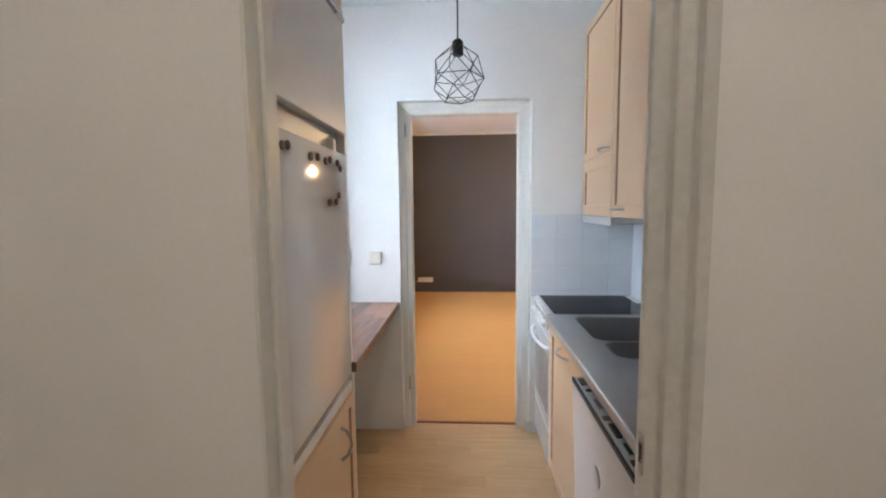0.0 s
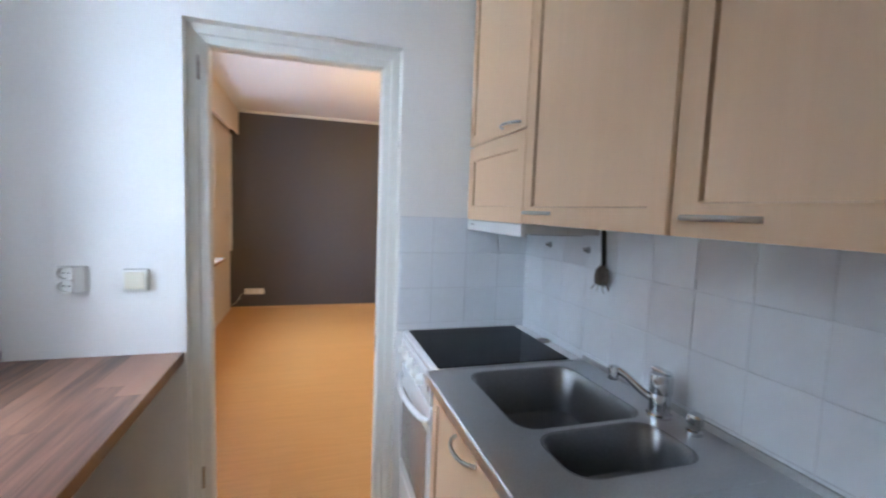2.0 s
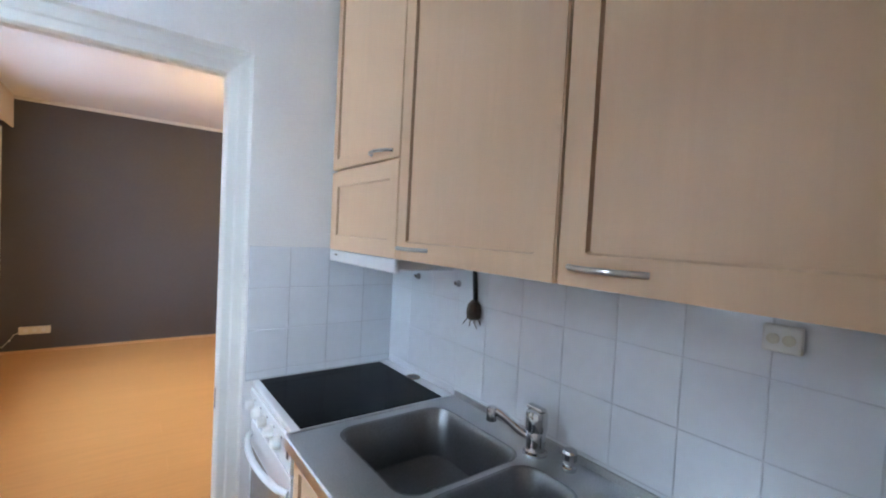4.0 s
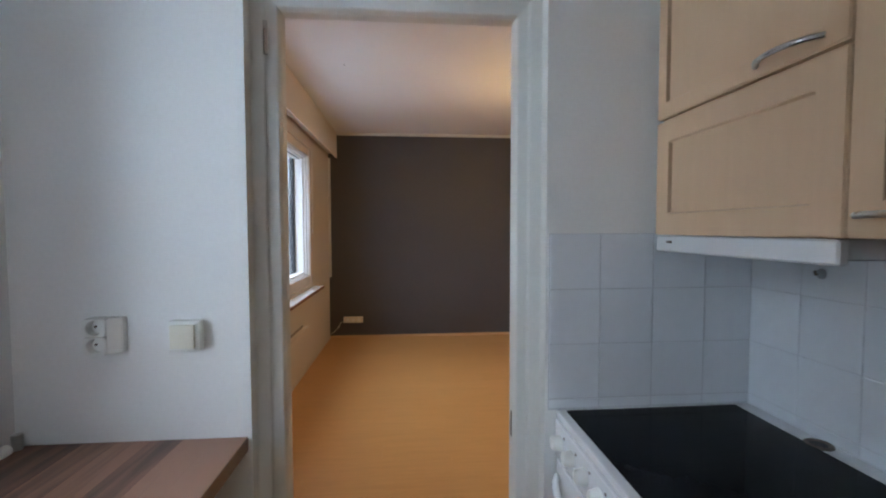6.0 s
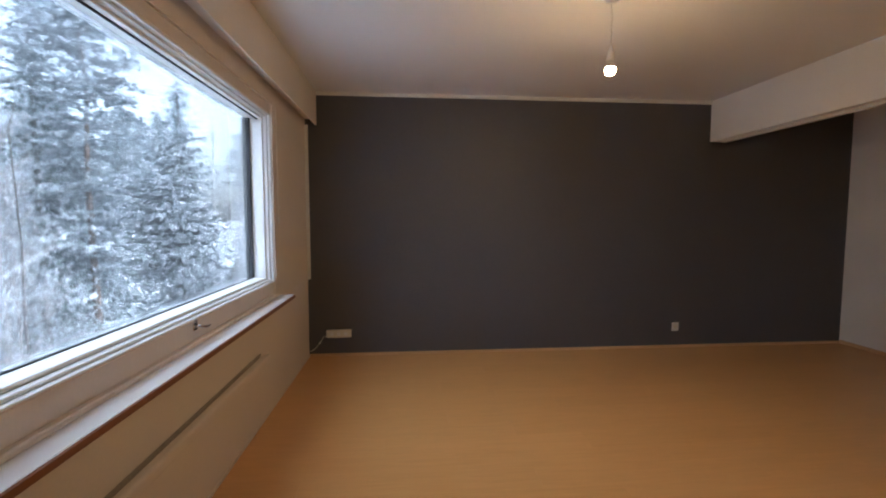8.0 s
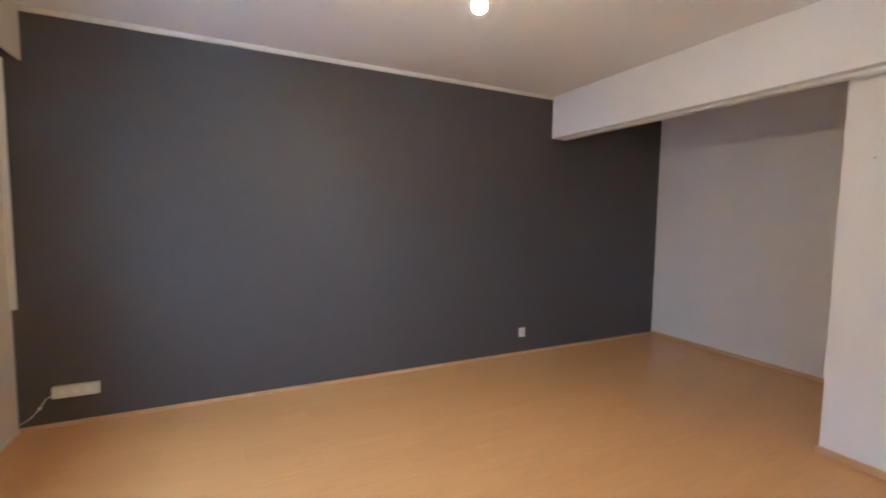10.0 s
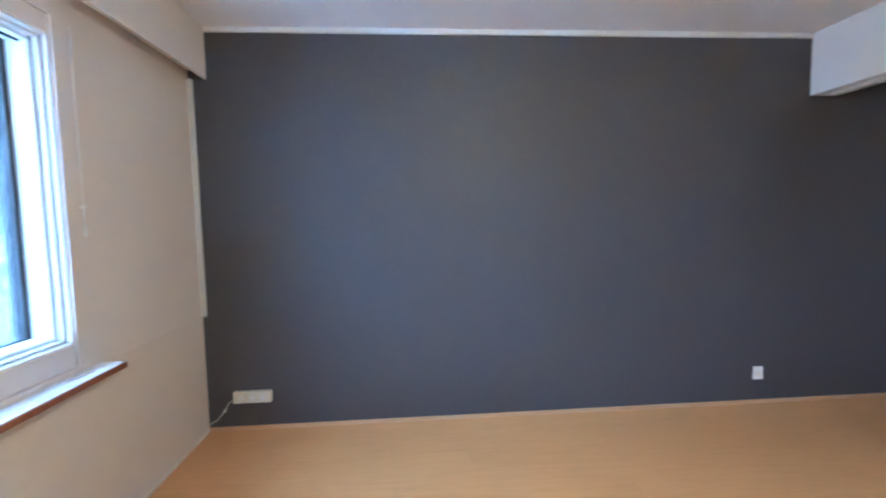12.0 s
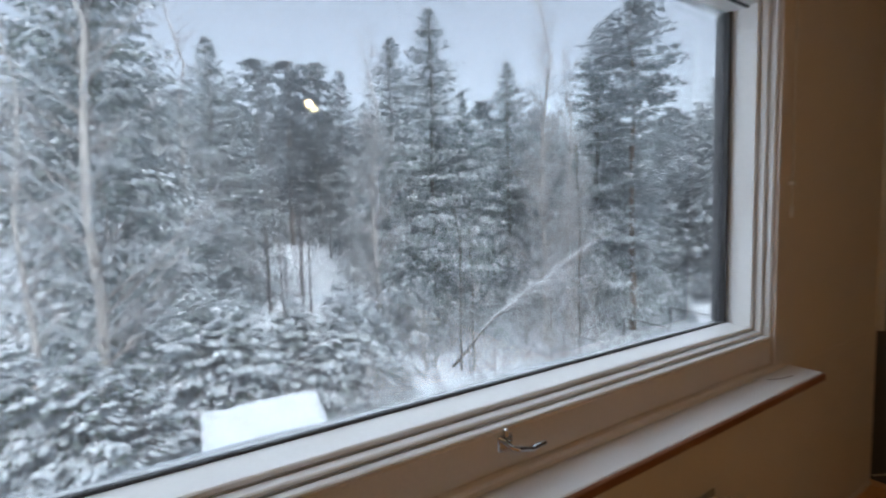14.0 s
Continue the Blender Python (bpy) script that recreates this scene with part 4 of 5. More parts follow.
part("body", box(CX + 0.021, XR - 0.002, -1.164, -0.560, 1.405, 2.478, 0.002), M_BIRCH, c2)
u = shaker("door", c2, "x", CX + 0.020, -1, -1.164, -0.560, 1.404, 2.478, 0.048 + 0.026)
bow(u, (CX - 0.001, -0.730, 1.440), (CX - 0.001, -0.575, 1.440), (-0.030, 0, 0))
c3 = thing("wall_cabinet", (1.28, -1.48, 1.40), "tall birch wall cabinet beside the entry with a bow handle", "cabinet", "wall cabinets")
part("body", box(CX + 0.021, XR - 0.002, YE + 0.01, -1.170, 1.405, 2.478, 0.002), M_BIRCH, c3)
u = shaker("door", c3, "x", CX + 0.020, -1, YE + 0.012, -1.171, 1.404, 2.478, 0.086)
bow(u, (CX - 0.001, -1.352, 1.440), (CX - 0.001, -1.198, 1.440), (-0.030, 0, 0))
hd = thing("cooker_hood", (1.28, -0.29, 1.37), "flat white cooker hood under the wall cabinet", "cooker hood")
part("front_strip", box(CX + 0.002, CX + 0.024, -0.548, -0.032, 1.358, 1.402, 0.004), M_ENAMEL, hd)
part("body", box(CX + 0.024, XR - 0.004, -0.545, -0.034, 1.368, 1.402, 0.002), M_ENAMEL, hd)
part("grease_filter", box(CX + 0.06, XR - 0.06, -0.52, -0.06, 1.364, 1.369), M_GALV, hd)
part("switch", box(CX - 0.001, CX + 0.004, -0.105, -0.085, 1.382, 1.388), M_DUST, hd)
ut = thing("extractor_lead", (XR - 0.02, -0.61, 1.40), "black cable with a grimy plug hanging from the cabinet", "cable")
part("cable", tube([(XR - 0.03, -0.595, 1.405), (XR - 0.028, -0.60, 1.34), (XR - 0.026, -0.605, 1.27)], 0.008, seg=8), M_BLACK, ut, smooth=True)
part("plug", lathe([(0.010, 0.035), (0.022, 0.020), (0.026, 0.0), (0.024, -0.025), (0.012, -0.032)], (XR - 0.032, -0.607, 1.235), seg=14), M_DUST, ut, "grimy brown plug", smooth=True)
for k in range(7):
    dy, dx = 0.006 * (k - 3), 0.004 * ((k * 5) % 7 - 3)
    part("strand", tube([(XR - 0.032 + dx, -0.607 + dy, 1.212), (XR - 0.033 + 1.6 * dx, -0.606 + 1.8 * dy, 1.195), (XR - 0.034 + 1.4 * dx, -0.604 + 2.4 * dy, 1.182 + 0.004 * (k % 3))], 0.0028, seg=6, r_end=0.0015), (M_SATIN, M_DUST, M_CREAM)[k % 3], ut)
for yk, zk in ((-0.225, 1.310), (-0.49, 1.312)):
    pg = thing("wall_hook", (XR, yk, zk), "small grey suction hook on the tiles", "hook", "tile hooks")
    part("cup", lathe([(0.013, 0.0), (0.012, -0.004), (0.006, -0.010), (0.002, -0.011)], (XR - 0.009, yk, zk), "x", 14), M_GALV, pg, smooth=True)
    part("peg", tube([(XR - 0.016, yk, zk), (XR - 0.026, yk, zk - 0.003), (XR - 0.028, yk, zk + 0.008)], 0.003, seg=6), M_DUST, pg)
ts = thing("wall_socket", (XR, -1.45, 1.33), "white double socket on the tiles under the cabinet", "socket")
part("plate", box(XR - 0.030, XR - 0.009, -1.480, -1.420, 1.305, 1.355, 0.005, seg=2), M_PLASTIC, ts)
for dy in (-0.02, 0.02):
    part("outlet", lathe([(0.010, 0.0), (0.010, -0.003), (0.008, -0.003), (0.008, -0.001), (0.0005, -0.001)], (XR - 0.030, -1.45 + dy * 0.6, 1.33), "x", 14), M_CREAM, ts)
vt = thing("ceiling_duct", (1.28, -0.4, 2.48), "white ventilation casing on top of the wall cabinets", "duct")
part("casing", box(CX + 0.12, XR - 0.002, YE + 0.01, -0.002, 2.480, H - 0.001, 0.003), M_TRIM, vt)
for k in range(3):
    part("screw", lathe([(0.007, 0.0), (0.006, -0.003), (0.001, -0.003)], (CX + 0.12, -0.10 - k * 0.14, 2.56), "x", 8), M_DUST, vt)


# ---- kitchen: wire pendant ----
def pendant(x, y):
    p = thing("pendant_lamp", (x, y, H), "black wire cage pendant lamp with a clear unlit bulb", "lamp")
    part("ceiling_cup", lathe([(0.05, 0.0), (0.048, -0.03), (0.02, -0.045), (0.004, -0.045)], (x, y, H)), M_BLACK, p, smooth=True)
    part("cord", tube([(x, y, H - 0.04), (x, y, 2.11)], 0.0035, seg=6), M_BLACK, p)
    part("lamp_holder", lathe([(0.006, 0.035), (0.018, 0.028), (0.022, 0.020), (0.022, -0.025), (0.018, -0.03)], (x, y, 2.085)), M_BLACK, p, smooth=True)
    rings = [(0.030, 2.088, 5, 0), (0.088, 2.040, 5, 36), (0.106, 1.970, 5, 0), (0.094, 1.922, 5, 36), (0.060, 1.882, 5, 0)]
    pts = [[Vector((x + r * math.cos(radians(o + 72 * k + 8)), y + r * math.sin(radians(o + 72 * k + 8)), z)) for k in range(n)] for r, z, n, o in rings]
    cage = bmesh.new()
    for i, ring in enumerate(pts):
        for k in range(5):
            if i in (0, 2, 4):
                tube([ring[k], ring[(k + 1) % 5]], 0.0017, bm=cage, seg=5)
            if i + 1 < len(pts):
                tube([ring[k], pts[i + 1][k]], 0.0017, bm=cage, seg=5)
                tube([ring[k], pts[i + 1][(k + (4 if i % 2 == 0 else 1)) % 5]], 0.0017, bm=cage, seg=5)
    part("cage", cage, M_BLACK, p)
    b = part("bulb", lathe([(0.014, 0.05), (0.018, 0.03), (0.030, 0.005), (0.034, -0.015), (0.030, -0.035), (0.018, -0.048), (0.003, -0.052)], (x, y, 2.015)), M_BULBGLASS, p, "clear glass bulb", smooth=True)
    b.visible_shadow = False
    return p


pendant(0.393, -0.921)


# ---- tiles and floor boards, piece by piece ----
def tiles():
    """Glazed 15 cm tiles over a grout bed on two walls."""
    P = 0.158
    bed1 = solid("tiling_door_wall", box(0.826, XR - 0.0004, -0.005, 0.0, 0.90, 1.407), M_GROUT, "white glazed tiles behind the cooker", "tiling")
    bed2 = solid("tiling_sink_wall", box(XR - 0.005, XR, YE + 0.001, -0.0055, 0.90, 1.407), M_PALEGROUT, "white glazed tiles above the sink", "tiling")
    cache = {}

    def one(axis, w, h):
        key = (axis, round(w, 4), round(h, 4))
        if key not in cache:
            bm = box(-w / 2, w / 2, -0.002, 0.0, -h / 2, h / 2, 0.0012) if axis == "y" else box(-0.002, 0.0, -w / 2, w / 2, -h / 2, h / 2, 0.0012)
            cache[key] = mesh_of("tile", bm, M_TILE)
        return cache[key]
    g = 0.0018
    zs = [(0.925 - P + 0.012, 0.933), (0.933, 1.091), (1.091, 1.249), (1.249, 1.407)]
    for z0, z1 in zs:
        z0 = max(z0, 0.905)
        cols = [0.826, 0.974, 1.132, 1.290, XR - 0.006]
        for a, b in zip(cols, cols[1:]):
            o = new("tile", one("y", b - a - g, z1 - z0 - g))
            o.parent, o.location = bed1, ((a + b) / 2, -0.005, (z0 + z1) / 2)
        y = -0.010
        while y > YE + 0.01:
            y2 = max(YE + 0.002, y - P)
            o = new("tile", one("x", y - y2 - g, z1 - z0 - g))
            o.parent, o.location = bed2, (XR - 0.005, (y + y2) / 2, (z0 + z1) / 2)
            y = y2


tiles()


def boards(name, x0, x1, y0, y1, material, label, width, length, jump):
    """Laminate boards laid along x, each an object over a thin underlay."""
    bed = solid(name, box(x0, x1, y0, y1, -0.012, -0.0085), M_GROUT, label, "floor")
    cache = {}
    j, y = 0, y0
    while y < y1 - 0.005:
        w = min(width, y1 - y)
        x, k = x0 - (j * jump) % length, 0
        while x < x1 - 0.005:
            a, b = max(x, x0), min(x + length, x1)
            if b - a > 0.01:
                key = (round(b - a, 3), round(w, 3))
                if key not in cache:
                    cache[key] = mesh_of("board", box(-(b - a) / 2 + 0.0001, (b - a) / 2 - 0.0001, -w / 2 + 0.0001, w / 2 - 0.0001, -0.0085, 0.0, 0.0004), material)
                o = new("board", cache[key])
                o.parent, o.location = bed, ((a + b) / 2, y + w / 2, 0)
            x += length
        y += width
        j += 1


boards("floor_room", XW, XN, YT, YD, M_FLOOR_ROOM, "beech laminate floor with a satin sheen", 0.19, 1.29, 0.43)
boards("floor_kitchen", XW, XR, -1.80, YT, M_FLOOR_KIT, "light oak laminate kitchen floor", 0.095, 0.55, 0.21)
boards("floor_hall", XW, XR, -3.7, -1.80, M_FLOOR_KIT, "light oak laminate hall floor", 0.095, 0.55, 0.17)


# ---- outside: snowy slope with forest ----
def smooth(a, b, v):
    t = min(1, max(0, (v - a) / (b - a)))
    return t * t * (3 - 2 * t)


def ground_z(x, y):
    d = -x
    rise = 1 - smooth(9, 24, y)
    z = -4.2 + rise * (0.9 * smooth(11, 20, d) + 2.6 * smooth(19, 36, d) + 3.0 * smooth(36, 90, d))
    z += (1 - rise) * 2.0 * smooth(45, 110, y)
    z += 0.024 * min(max(d, 0.0), 60.0)
    z += 0.22 * noise.noise((x * 0.25, y * 0.25, 0)) + 0.08 * noise.noise((x * 0.9, y * 0.9, 5))
    return z


def terrain():
    bm = bmesh.new()
    xs = [60, 20, 4, -1.2] + [-2 - 1.0 * i for i in range(45)] + [-50, -60, -75, -100, -150, -300]
    ys = [-300, -120, -60, -40] + [-30 + 1.2 * i for i in range(75)] + [62, 70, 80, 100, 150, 300]
    grid = [[bm.verts.new((x, y, ground_z(x, y) if x < -1 else -4.2)) for y in ys] for x in xs]
    for a, b in zip(grid, grid[1:]):
        for k in range(len(ys) - 1):
            bm.faces.new((a[k], a[k + 1], b[k + 1], b[k]))
    bmesh.ops.recalc_face_normals(bm, faces=bm.faces[:])
    return solid("ground", bm, M_SNOW, "snow covered ground rising to a wooded slope", "ground", smooth=True)


terrain()
solid("facade", box(-0.81, XN + 0.1, -3.8, YD + 0.1, -4.6, -0.26), M_PLASTER, "rendered house wall below the flat", "facade")


def raw(name, verts, faces, mats, index=None):
    me = bpy.data.meshes.new(name)
    me.from_pydata(verts, [], faces)
    for m in mats:
        me.materials.append(m)
    if index is not None:
        me.polygons.foreach_set("material_index", index)
    me.update()
    return me


def spray(V, F, I, rng, p, a, sz, fall, lay):
    """One small tent of needles at p, pointing along bearing a."""
    ux, uy = math.cos(a), math.sin(a)
    wd = sz * (0.30 + 0.45 * rng.random())
    tilt = (rng.random() - 0.5) * 0.7 * sz
    k = len(V)
    V += [p, (p[0] + ux * sz * 0.9 - uy * wd, p[1] + uy * sz * 0.9 + ux * wd, p[2] - sz * (0.2 + 0.5 * fall) + tilt),
          (p[0] + ux * sz * 1.9, p[1] + uy * sz * 1.9, p[2] - sz * (0.1 + 1.3 * fall)),
          (p[0] + ux * sz * 0.9 + uy * wd, p[1] + uy * sz * 0.9 - ux * wd, p[2] - sz * (0.2 + 0.5 * fall) - tilt)]
    F += [(k, k + 1, k + 2), (k, k + 2, k + 3)]
    I += [lay] * 2


def crown_mesh(rng, height, radius, bare, droop, snow, whorls, boughs, sprays, puff=1.0):
    """A spruce's crown: uneven boughs, drooping below and rising at the top, each a fan of small sprays with snow lying on it."""
    V, F, I = [], [], []
    for w in range(whorls):
        wide = 0.78 + 0.44 * rng.random()
        for b in range(max(5, int(boughs * (1.1 - 0.45 * w / whorls)))):
            f = min(0.995, (w + 0.7 * rng.random()) / whorls)
            z0 = height * (bare + (1 - bare) * f)
            a = rng.random() * 6.283
            ln = (radius * (1 - f) ** 0.80 * wide + 0.06) * (0.68 + 0.45 * rng.random())
            dr = droop * (1.1 - 1.9 * f) + 0.25 * (rng.random() - 0.5)
            dx, dy = math.cos(a), math.sin(a)
            heap = snow * (0.35 + 1.3 * rng.random())
            n = max(3, int(sprays * (0.30 + 0.85 * ln / radius)))
            for s in range(n):
                g = 0.04 + 0.96 * rng.random() ** 0.85
                side = (rng.random() - 0.5) * 1.1 * ln * (0.22 + g) * (1.12 - g)
                z = z0 + ln * (0.14 * g - dr * g * g) - 0.12 * abs(side) + 0.05 * rng.random()
                lay = 1 if rng.random() < heap * (0.55 + 0.6 * g) else 0
                sz = (0.05 + 0.085 * rng.random()) * puff * (0.48 + 0.52 * min(1, 1.8 * ln / radius))
                spray(V, F, I, rng, (dx * ln * g - dy * side, dy * ln * g + dx * side, z + 0.05 * puff * lay),
                      a + (rng.random() - 0.5) * 1.9, sz, 0.35 + 0.5 * rng.random() + 0.4 * dr, lay)
    return V, F, I


def pine_mesh(rng, height, radius, bare, snow, limbs, tufts, puff=1.0):
    """A pine's crown: rounded tufts of needles scattered along uneven limbs."""
    V, F, I = [], [], []
    for i in range(limbs):
        f = bare + (1 - bare) * (i + rng.random()) / limbs
        u = (f - bare) / (1 - bare)
        reach = radius * (0.35 + 1.6 * u) * (1 - u ** 3.0) ** 0.8 * 0.72 + 0.10
        a = rng.random() * 6.283
        ln = reach * (0.45 + 0.65 * rng.random())
        up = 0.05 + 0.35 * u + 0.2 * rng.random()
        for c in range(2 + int(3 * ln / radius)):
            g = 0.25 + 0.75 * rng.random()
            ca = a + (rng.random() - 0.5) * 0.7
            cx, cy, cz = ln * g * math.cos(ca), ln * g * math.sin(ca), height * f + ln * up * g
            rad = (0.20 + 0.26 * rng.random()) * (0.55 + 0.5 * ln / radius)
            for s in range(tufts):
                a2, h2 = rng.random() * 6.283, rng.random() * 1.5 - 0.6
                q = rad * (0.3 + 0.7 * rng.random())
                lay = 1 if rng.random() < snow * (0.6 + 0.9 * max(0, h2)) else 0
                spray(V, F, I, rng, (cx + q * math.cos(a2), cy + q * math.sin(a2), cz + 0.62 * q * h2), a2, (0.05 + 0.07 * rng.random()) * puff, 0.15 - 0.3 * h2, lay)
    return V, F, I


def limb_mesh(rng, height, n, spread, start, rise, twigs, thin=1.0):
    """Bare limbs and twigs as slender three-sided bars."""
    V, F, I = [], [], []

    def bar(p, q, r0, r1, snowy=0):
        d = (q - p)
        if d.length < 1e-4:
            return
        s = d.orthogonal().normalized()
        u = d.normalized().cross(s)
        k = len(V)
        for c, r in ((p, r0), (q, r1)):
            for j in range(3):
                a = 2.094 * j
                V.append(tuple(c + r * (math.cos(a) * s + math.sin(a) * u)))
        for j in range(3):
            F.append((k + j, k + (j + 1) % 3, k + 3 + (j + 1) % 3, k + 3 + j))
            I.append(snowy)
    for i in range(n):
        f = start + (1 - start) * i / n
        z = height * f
        a = rng.random() * 6.283
        ln = spread * (1.1 - f) * (0.5 + 0.8 * rng.random()) + 0.15
        p = Vector((0, 0, z))
        d = Vector((math.cos(a), math.sin(a), rise + 0.3 * rng.random())).normalized()
        r = 0.022 * thin * (1.2 - f)
        for s in range(4):
            q = p + d * ln / 4
            bar(p, q, r, r * 0.7, 1 if rng.random() < 0.4 else 0)
            for t in range(twigs):
                e = (d + Vector((rng.random() - 0.5, rng.random() - 0.5, rng.random() - 0.5)) * 1.5).normalized()
                q2 = p.lerp(q, rng.random())
                m2 = q2 + e * ln * 0.20 * (0.5 + rng.random())
                bar(q2, m2, r * 0.42, r * 0.18, 1 if rng.random() < 0.45 else 0)
                e2 = (e + Vector((rng.random() - 0.5, rng.random() - 0.5, rng.random() - 0.6)) * 1.2).normalized()
                bar(m2, m2 + e2 * ln * 0.14, r * 0.25, r * 0.1, 1 if rng.random() < 0.45 else 0)
            p, r = q, r * 0.68
            d = (d + Vector((rng.random() - 0.5, rng.random() - 0.5, 0.25 * rng.random() - 0.05)) * 0.45).normalized()
    return V, F, I


def trunk_bm(rng, height, r0, wob=0.15):
    pts = [(wob * noise.noise((i * 0.7, rng.random() * 0.1, r0 * 50)) * (i / 8), wob * noise.noise((0.3, i * 0.7, r0 * 80)) * (i / 8), height * i / 8 - (0.6 if i == 0 else 0)) for i in range(9)]
    return tube(pts, r0, seg=8, r_end=r0 * 0.12)


TREES = {}


def tree_kind(kind, seed):
    """Meshes of one tree, about its foot: trunk and crown."""
    if (kind, seed) in TREES:
        return TREES[kind, seed]
    rng = random.Random(seed * 97 + len(kind))
    if kind == "spruce":
        h = 14.0
        tr, c, bark = trunk_bm(rng, h, 0.17), crown_mesh(rng, h, 4.0, 0.04, 0.42, 0.52, 62, 15, 56, 1.0), M_BARK
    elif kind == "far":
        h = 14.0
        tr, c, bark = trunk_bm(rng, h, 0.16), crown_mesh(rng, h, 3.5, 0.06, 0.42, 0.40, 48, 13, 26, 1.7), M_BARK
    elif kind == "young":
        h = 3.4
        tr, c, bark = trunk_bm(rng, h, 0.05), crown_mesh(rng, h, 1.45, 0.02, 0.45, 1.0, 28, 14, 40, 0.85), M_BARK
    elif kind == "pine":
        h = 14.0
        tr, c, bark = trunk_bm(rng, h, 0.17, 0.4), pine_mesh(rng, h, 2.9, 0.20, 0.72, 130, 40, 1.25), M_PINEBARK
    elif kind == "birch":
        h = 13.0
        tr, c, bark = trunk_bm(rng, h, 0.11, 0.6), limb_mesh(rng, h, 48, 3.4, 0.16, 0.7, 6, 1.5), M_BIRCHBARK
    elif kind == "tall_birch":
        h = 13.0
        tr, c, bark = trunk_bm(rng, h, 0.10, 0.6), limb_mesh(rng, h, 92, 2.5, 0.10, 1.0, 11, 1.25), M_BIRCHBARK
    elif kind == "pole":
        h = 9.0
        tr, c, bark = trunk_bm(rng, h, 0.055, 0.4), limb_mesh(rng, h, 34, 1.7, 0.2, 0.5, 4, 1.0), M_BARK
    else:
        h = 2.6
        tr, c, bark = tube([(0, 0, -0.3), (0.03, 0, 1.2), (0, 0.05, 2.4)], 0.02, seg=6, r_end=0.005), limb_mesh(rng, h, 34, 1.2, 0.03, 0.9, 4, 0.6), M_TWIG
    conifer = kind in ("spruce", "far", "young", "pine")
    # far spruces and pines carry the air's haze in their needle colour
    mats = [M_HAZED if kind in ("far", "pine") else M_NEEDLE, M_FROST] if conifer else [M_TWIG, M_FROST]
    TREES[kind, seed] = (h, mesh_of("trunk", tr, bark, True), raw("crown", *c[:2], mats, c[2]))
    return TREES[kind, seed]


LABELS = {"far": ("spruce_tree", "distant frosted spruce, needles paled for haze", "tree"), "spruce": ("spruce_tree", "tall dark spruce with snow on its boughs", "tree"), "young": ("young_spruce", "low young spruce thickly laden with snow", "tree"),
          "pine": ("pine_tree", "tall pine with a reddish trunk and snowy crown", "tree"), "birch": ("birch_tree", "bare pale birch with frosted twigs", "tree"),
          "tall_birch": ("birch_tree", "tall birch with a haze of fine frosted twigs", "tree"),
          "pole": ("bare_tree", "thin bare tree with frosted twigs", "tree"), "shrub": ("bare_shrub", "bare shrub with frosted twigs", "shrub")}


def plant(kind, seed, x, y, height=None, turn=0.0, lean=(0, 0), fat=1.0):
    h, tm, cm = tree_kind(kind, seed)
    name, label, cat = LABELS[kind]
    s = (height or h) / h
    t = thing(name, (x, y, ground_z(x, y)), label, cat, "trees outside the window")
    t.rotation_euler = (lean[0], lean[1], turn)
    t.scale = (s * fat, s * fat, s)
    for nm, me in (("trunk", tm), ("crown", cm)):
        o = new(nm, me)
        o.parent = t
    return t


EYE = Vector((0.144, 1.615))


def polar(deg, dist):
    """A place outside at a bearing from the window wall's normal, towards the far wall's side."""
    a = radians(deg + 3.0)
    return EYE.x - dist * math.cos(a), EYE.y + dist * math.sin(a)


# main trees: kind, seed, bearing, distance, height
for kind, seed, deg, dist, hh in (
        ("spruce", 1, 26.0, 19, 13.6), ("spruce", 2, 36.0, 25, 13.2), ("pine", 1, 51.0, 21, 14.2), ("spruce", 3, 47.0, 22.5, 14.0), ("spruce", 2, -0.3, 24, 12.5),
        ("spruce", 3, -11.0, 14.5, 17.0), ("birch", 1, -12.0, 11.5, 15.0), ("tall_birch", 2, 18.4, 17, 12.0), ("tall_birch", 3, 40.5, 18, 15.0), ("tall_birch", 1, 43.5, 18.5, 12.0),
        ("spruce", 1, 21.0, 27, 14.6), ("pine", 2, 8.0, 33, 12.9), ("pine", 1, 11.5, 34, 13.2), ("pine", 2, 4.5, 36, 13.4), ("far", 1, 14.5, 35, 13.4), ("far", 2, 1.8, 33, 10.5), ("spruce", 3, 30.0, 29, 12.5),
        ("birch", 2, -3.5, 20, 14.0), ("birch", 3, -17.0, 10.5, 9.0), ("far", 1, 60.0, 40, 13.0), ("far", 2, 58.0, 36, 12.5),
        ("pine", 2, 67.5, 42, 13.5), ("birch", 3, 63.5, 38, 14.0), ("birch", 1, 70.5, 40, 13.0), ("birch", 2, 73.0, 44, 13.0), ("spruce", 1, 41.5, 31, 12.0),
        ("young", 1, -3.0, 10.8, 3.9), ("young", 2, 1.0, 10.6, 3.8), ("young", 1, 7.5, 12.0, 3.3), ("young", 2, 13.5, 11.6, 3.6), ("young", 1, 18.0, 13.0, 2.6), ("young", 2, 10.5, 11.3, 2.4),
        ("young", 2, -14.0, 8.6, 3.4), ("young", 1, -9.5, 9.2, 3.0), ("young", 2, -19.0, 9.0, 3.6), ("young", 1, 56.0, 24, 2.0), ("young", 2, 24.0, 16.5, 2.4), ("young", 1, 66.0, 36, 2.6)):
    plant(kind, seed, *polar(deg, dist), hh, deg * 1.7, fat=0.7 if hh > 16 else 1.0)
rng = random.Random(7)
for i in range(56):
    deg = -24 + 84 * (i + rng.random()) / 56
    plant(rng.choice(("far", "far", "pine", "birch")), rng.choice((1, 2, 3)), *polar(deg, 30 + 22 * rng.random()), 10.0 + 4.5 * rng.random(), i)
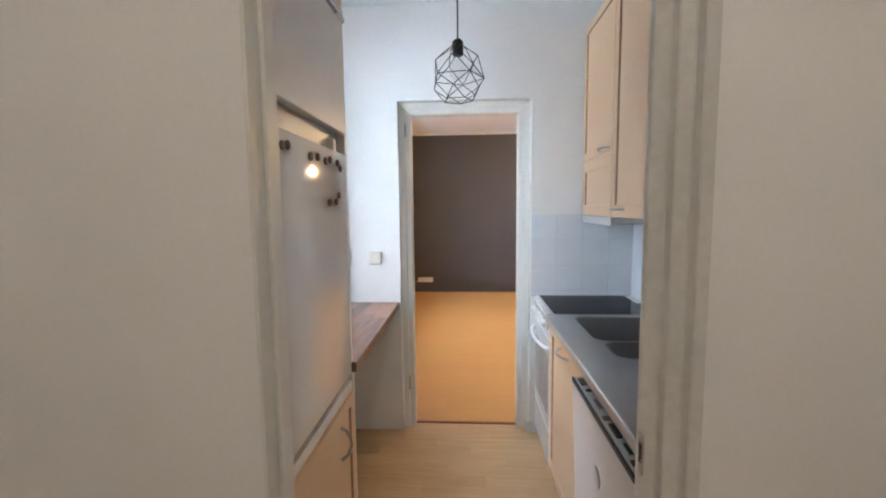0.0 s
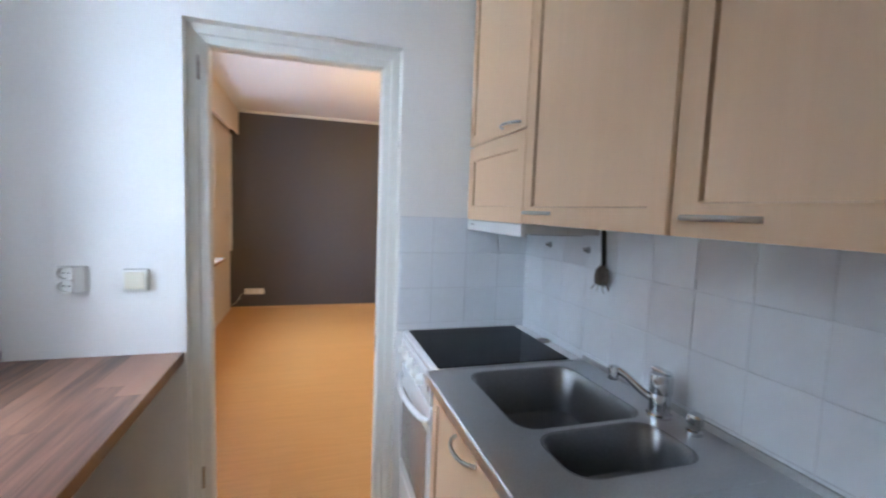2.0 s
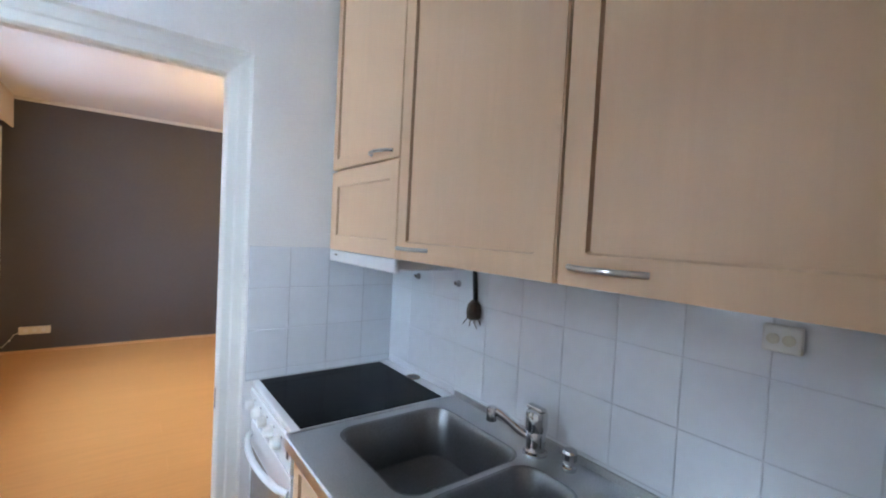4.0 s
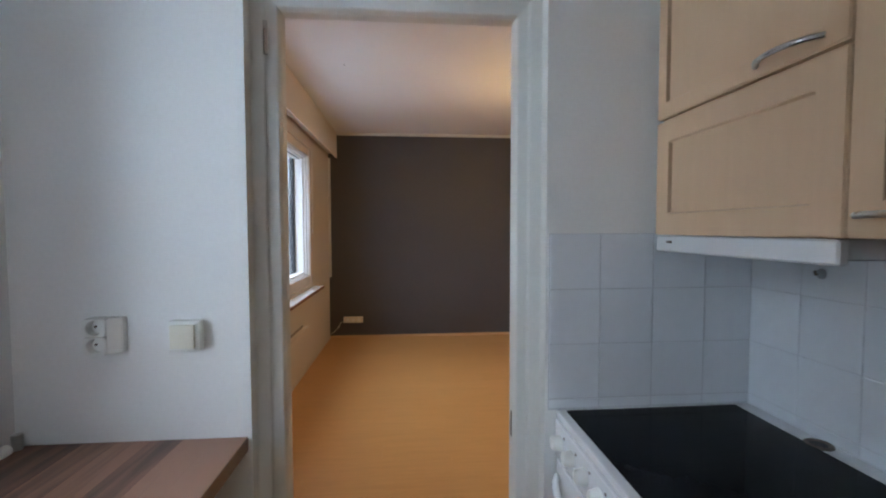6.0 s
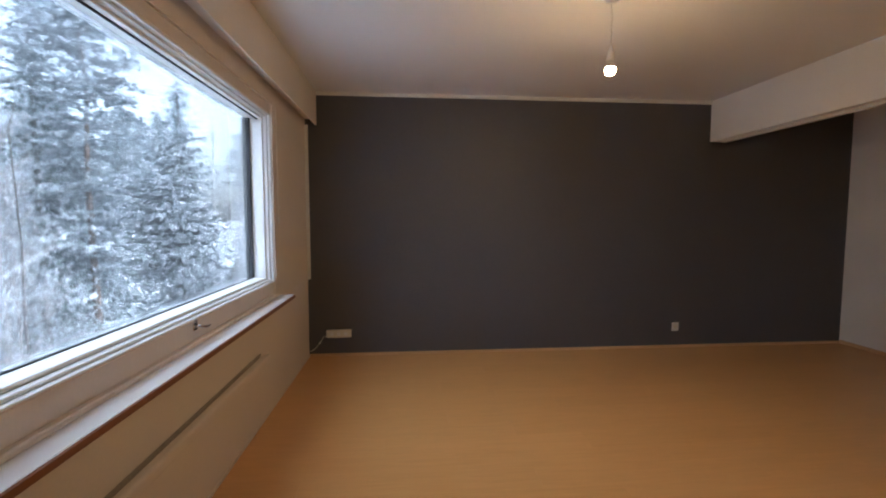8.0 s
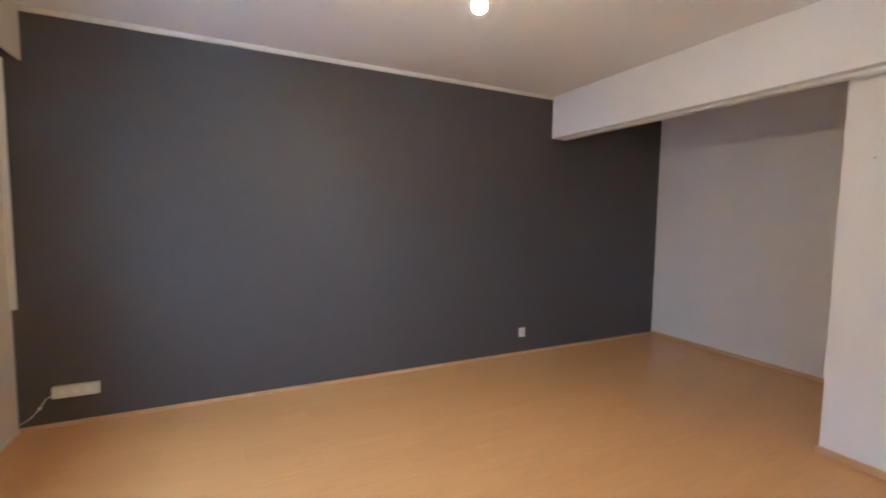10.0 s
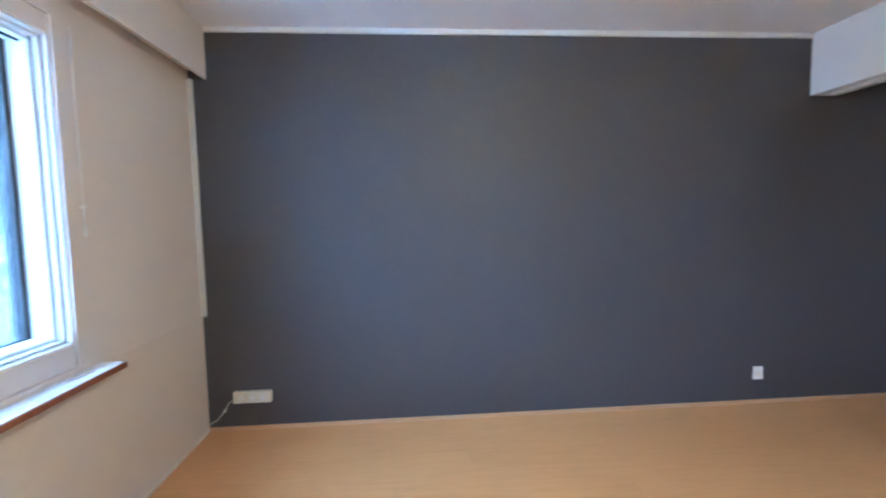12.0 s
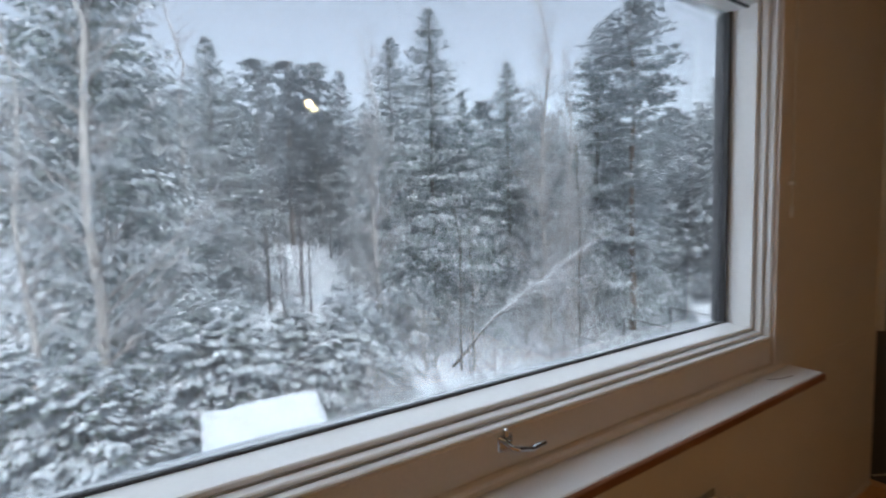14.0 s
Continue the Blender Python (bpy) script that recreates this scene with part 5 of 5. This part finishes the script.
for i in range(40):
    deg = -20 + 95 * (i + rng.random()) / 40
    plant("pole", 1 + i % 3, *polar(deg, 14 + 20 * rng.random() if deg < 50 else 30 + 10 * rng.random()), 4.5 + 5.0 * rng.random(), i)
for i in range(44):
    deg = -20 + 70 * (i + rng.random()) / 44
    plant("shrub", 1 + i % 2, *polar(deg, 9.0 + 8 * rng.random()), 1.4 + 1.4 * rng.random(), i)

for k in range(12):
    plant("pole", 1 + k % 3, *polar(3.0 + 13.0 * rng.random(), 16 + 9 * rng.random()), 4.0 + 4.0 * rng.random(), k)

# bare trees along the house, seen at a slant through the window
for k, (x, y, hh) in enumerate(((-4.6, 15.5, 9.0), (-5.6, 19.0, 11.0), (-7.4, 22.0, 12.0), (-5.2, 24.0, 11.0), (-9.0, 27.0, 13.0), (-6.6, 30.0, 12.0), (-11.0, 33.0, 13.0))):
    plant(("birch", "pole", "birch", "birch")[k % 4], 1 + k % 3, x, y, hh, k * 0.9)
for k, (x, y, hh) in enumerate(((-8.5, 40.0, 12.0), (-13.0, 42.0, 13.0), (-10.0, 46.0, 12.5), (-6.5, 44.0, 11.0))):
    plant("far", 1 + k % 2, x, y, hh, k * 1.1)

# leaning dead trunk with its snowy branches
fx, fy = polar(27.9, 14.6)
gz = ground_z(fx, fy)
ft = thing("leaning_tree", (fx, fy, gz), "thin snow covered tree leaning over the slope", "tree", "trees outside the window")
foot, tip = Vector((fx, fy, gz)), Vector((*polar(40.0, 15.0), gz + 2.9))
bend = [foot.lerp(tip, k / 6) + Vector((0.04 * math.sin(k * 1.9), 0, 0.30 * math.sin(k / 6 * 3.1416) + 0.03 * math.cos(k * 2.3))) for k in range(7)]
part("trunk", tube(bend, 0.060, seg=7, r_end=0.022), M_BARK, ft)
part("snow", tube([p + Vector((0, 0, 0.045)) for p in bend], 0.048, seg=7, r_end=0.022), M_SNOW, ft)
rng = random.Random(21)
for k in range(24):
    p = foot.lerp(tip, 0.54 + 0.02 * k) + Vector((0, 0, 0.30 * math.sin((0.54 + 0.02 * k) * 3.1416)))
    d = (tip - foot).normalized() + Vector((1.2 * rng.random() - 0.6, 1.4 * rng.random() - 0.4, 1.5 * rng.random() - 1.05))
    ln = 0.9 + 1.3 * rng.random()
    q = p + d * ln * 0.5
    e = p + d * ln + Vector((0, 0, -0.12 * ln))
    br = part("branch", tube([p, q, e], 0.012, seg=5, r_end=0.004), M_TWIG, ft)
    part("snow", tube([p + Vector((0, 0, 0.014)), q + Vector((0, 0, 0.016)), e + Vector((0, 0, 0.008))], 0.016, seg=5, r_end=0.004), M_SNOW, br)
for k, (deg, dist, hh) in enumerate(((41.0, 15.6, 4.2), (44.0, 16.2, 4.6), (46.5, 16.8, 3.6), (38.0, 16.0, 3.2), (43.0, 14.9, 3.0))):
    plant("shrub", 1 + k % 2, *polar(deg, dist), hh, k * 1.3)

# rails in the yard
for da, ra_, db, rb_ in ((42.7, 16.4, 47.4, 15.2), (50.0, 19.2, 54.9, 17.9), (55.1, 22.0, 59.6, 20.9)):
    ax, ay = polar(da, ra_)
    cx2, cy2 = polar(db, rb_)
    ra = thing("yard_rail", (ax, ay, ground_z(ax, ay)), "weathered steel carpet rail with snow on its bar", "rail", "rails in the yard")
    za = ground_z(ax, ay)
    top = za + 1.0
    part("bar", tube([(ax, ay, top), (cx2, cy2, top)], 0.034), M_RAIL, ra)
    part("post", tube([(ax, ay, za - 0.3), (ax, ay, top)], 0.034), M_RAIL, ra)
    part("post", tube([(cx2, cy2, za - 0.3), (cx2, cy2, top)], 0.034), M_RAIL, ra)
    part("snow", tube([(ax, ay, top + 0.026), (cx2, cy2, top + 0.026)], 0.014), M_SNOW, ra)

# small shelter with a snowy roof below the window
sh = thing("yard_shelter", (-7.0, 2.25, -4.2), "small shelter with a thick layer of snow on its roof", "shelter")
part("wall", box(-7.6, -6.4, 1.7, 3.3, -4.6, -2.02), M_BARK, sh)
rf = bmesh.new()
N = 16
top = []
for i in range(N + 1):
    row = []
    for k in range(N + 1):
        u, v = i / N, k / N
        x, y = -7.95 + 1.75 * u, 1.55 + 1.9 * v
        edge = min(u, 1 - u, v, 1 - v)
        hump = 0.16 * min(1, edge * 9) ** 0.5 + 0.035 * noise.noise((x * 2.3, y * 2.3, 1)) + 0.012 * noise.noise((x * 9, y * 9, 2))
        x += 0.03 * noise.noise((y * 4, u * 3, 7))
        row.append(rf.verts.new((x, y + 0.03 * noise.noise((x * 4, v * 3, 9)), -1.77 - 0.60 * u + hump)))
    top.append(row)
for a, b in zip(top, top[1:]):
    for k in range(N):
        rf.faces.new((a[k], b[k], b[k + 1], a[k + 1]))
bmesh.ops.recalc_face_normals(rf, faces=rf.faces[:])
roof = part("roof", box(-7.92, -6.22, 1.58, 3.42, -0.03, 0.0), M_BARK, sh, "dark roof boards")
roof.data.transform(Matrix.Translation((0, 0, -1.785 - 0.30)) @ Matrix(((1, 0, 0, 0), (0, 1, 0, 0), (-0.343, 0, 1, -0.343 * 7.07), (0, 0, 0, 1))))
part("snow", rf, M_SNOW, sh, "thick uneven snow on the roof", smooth=True)
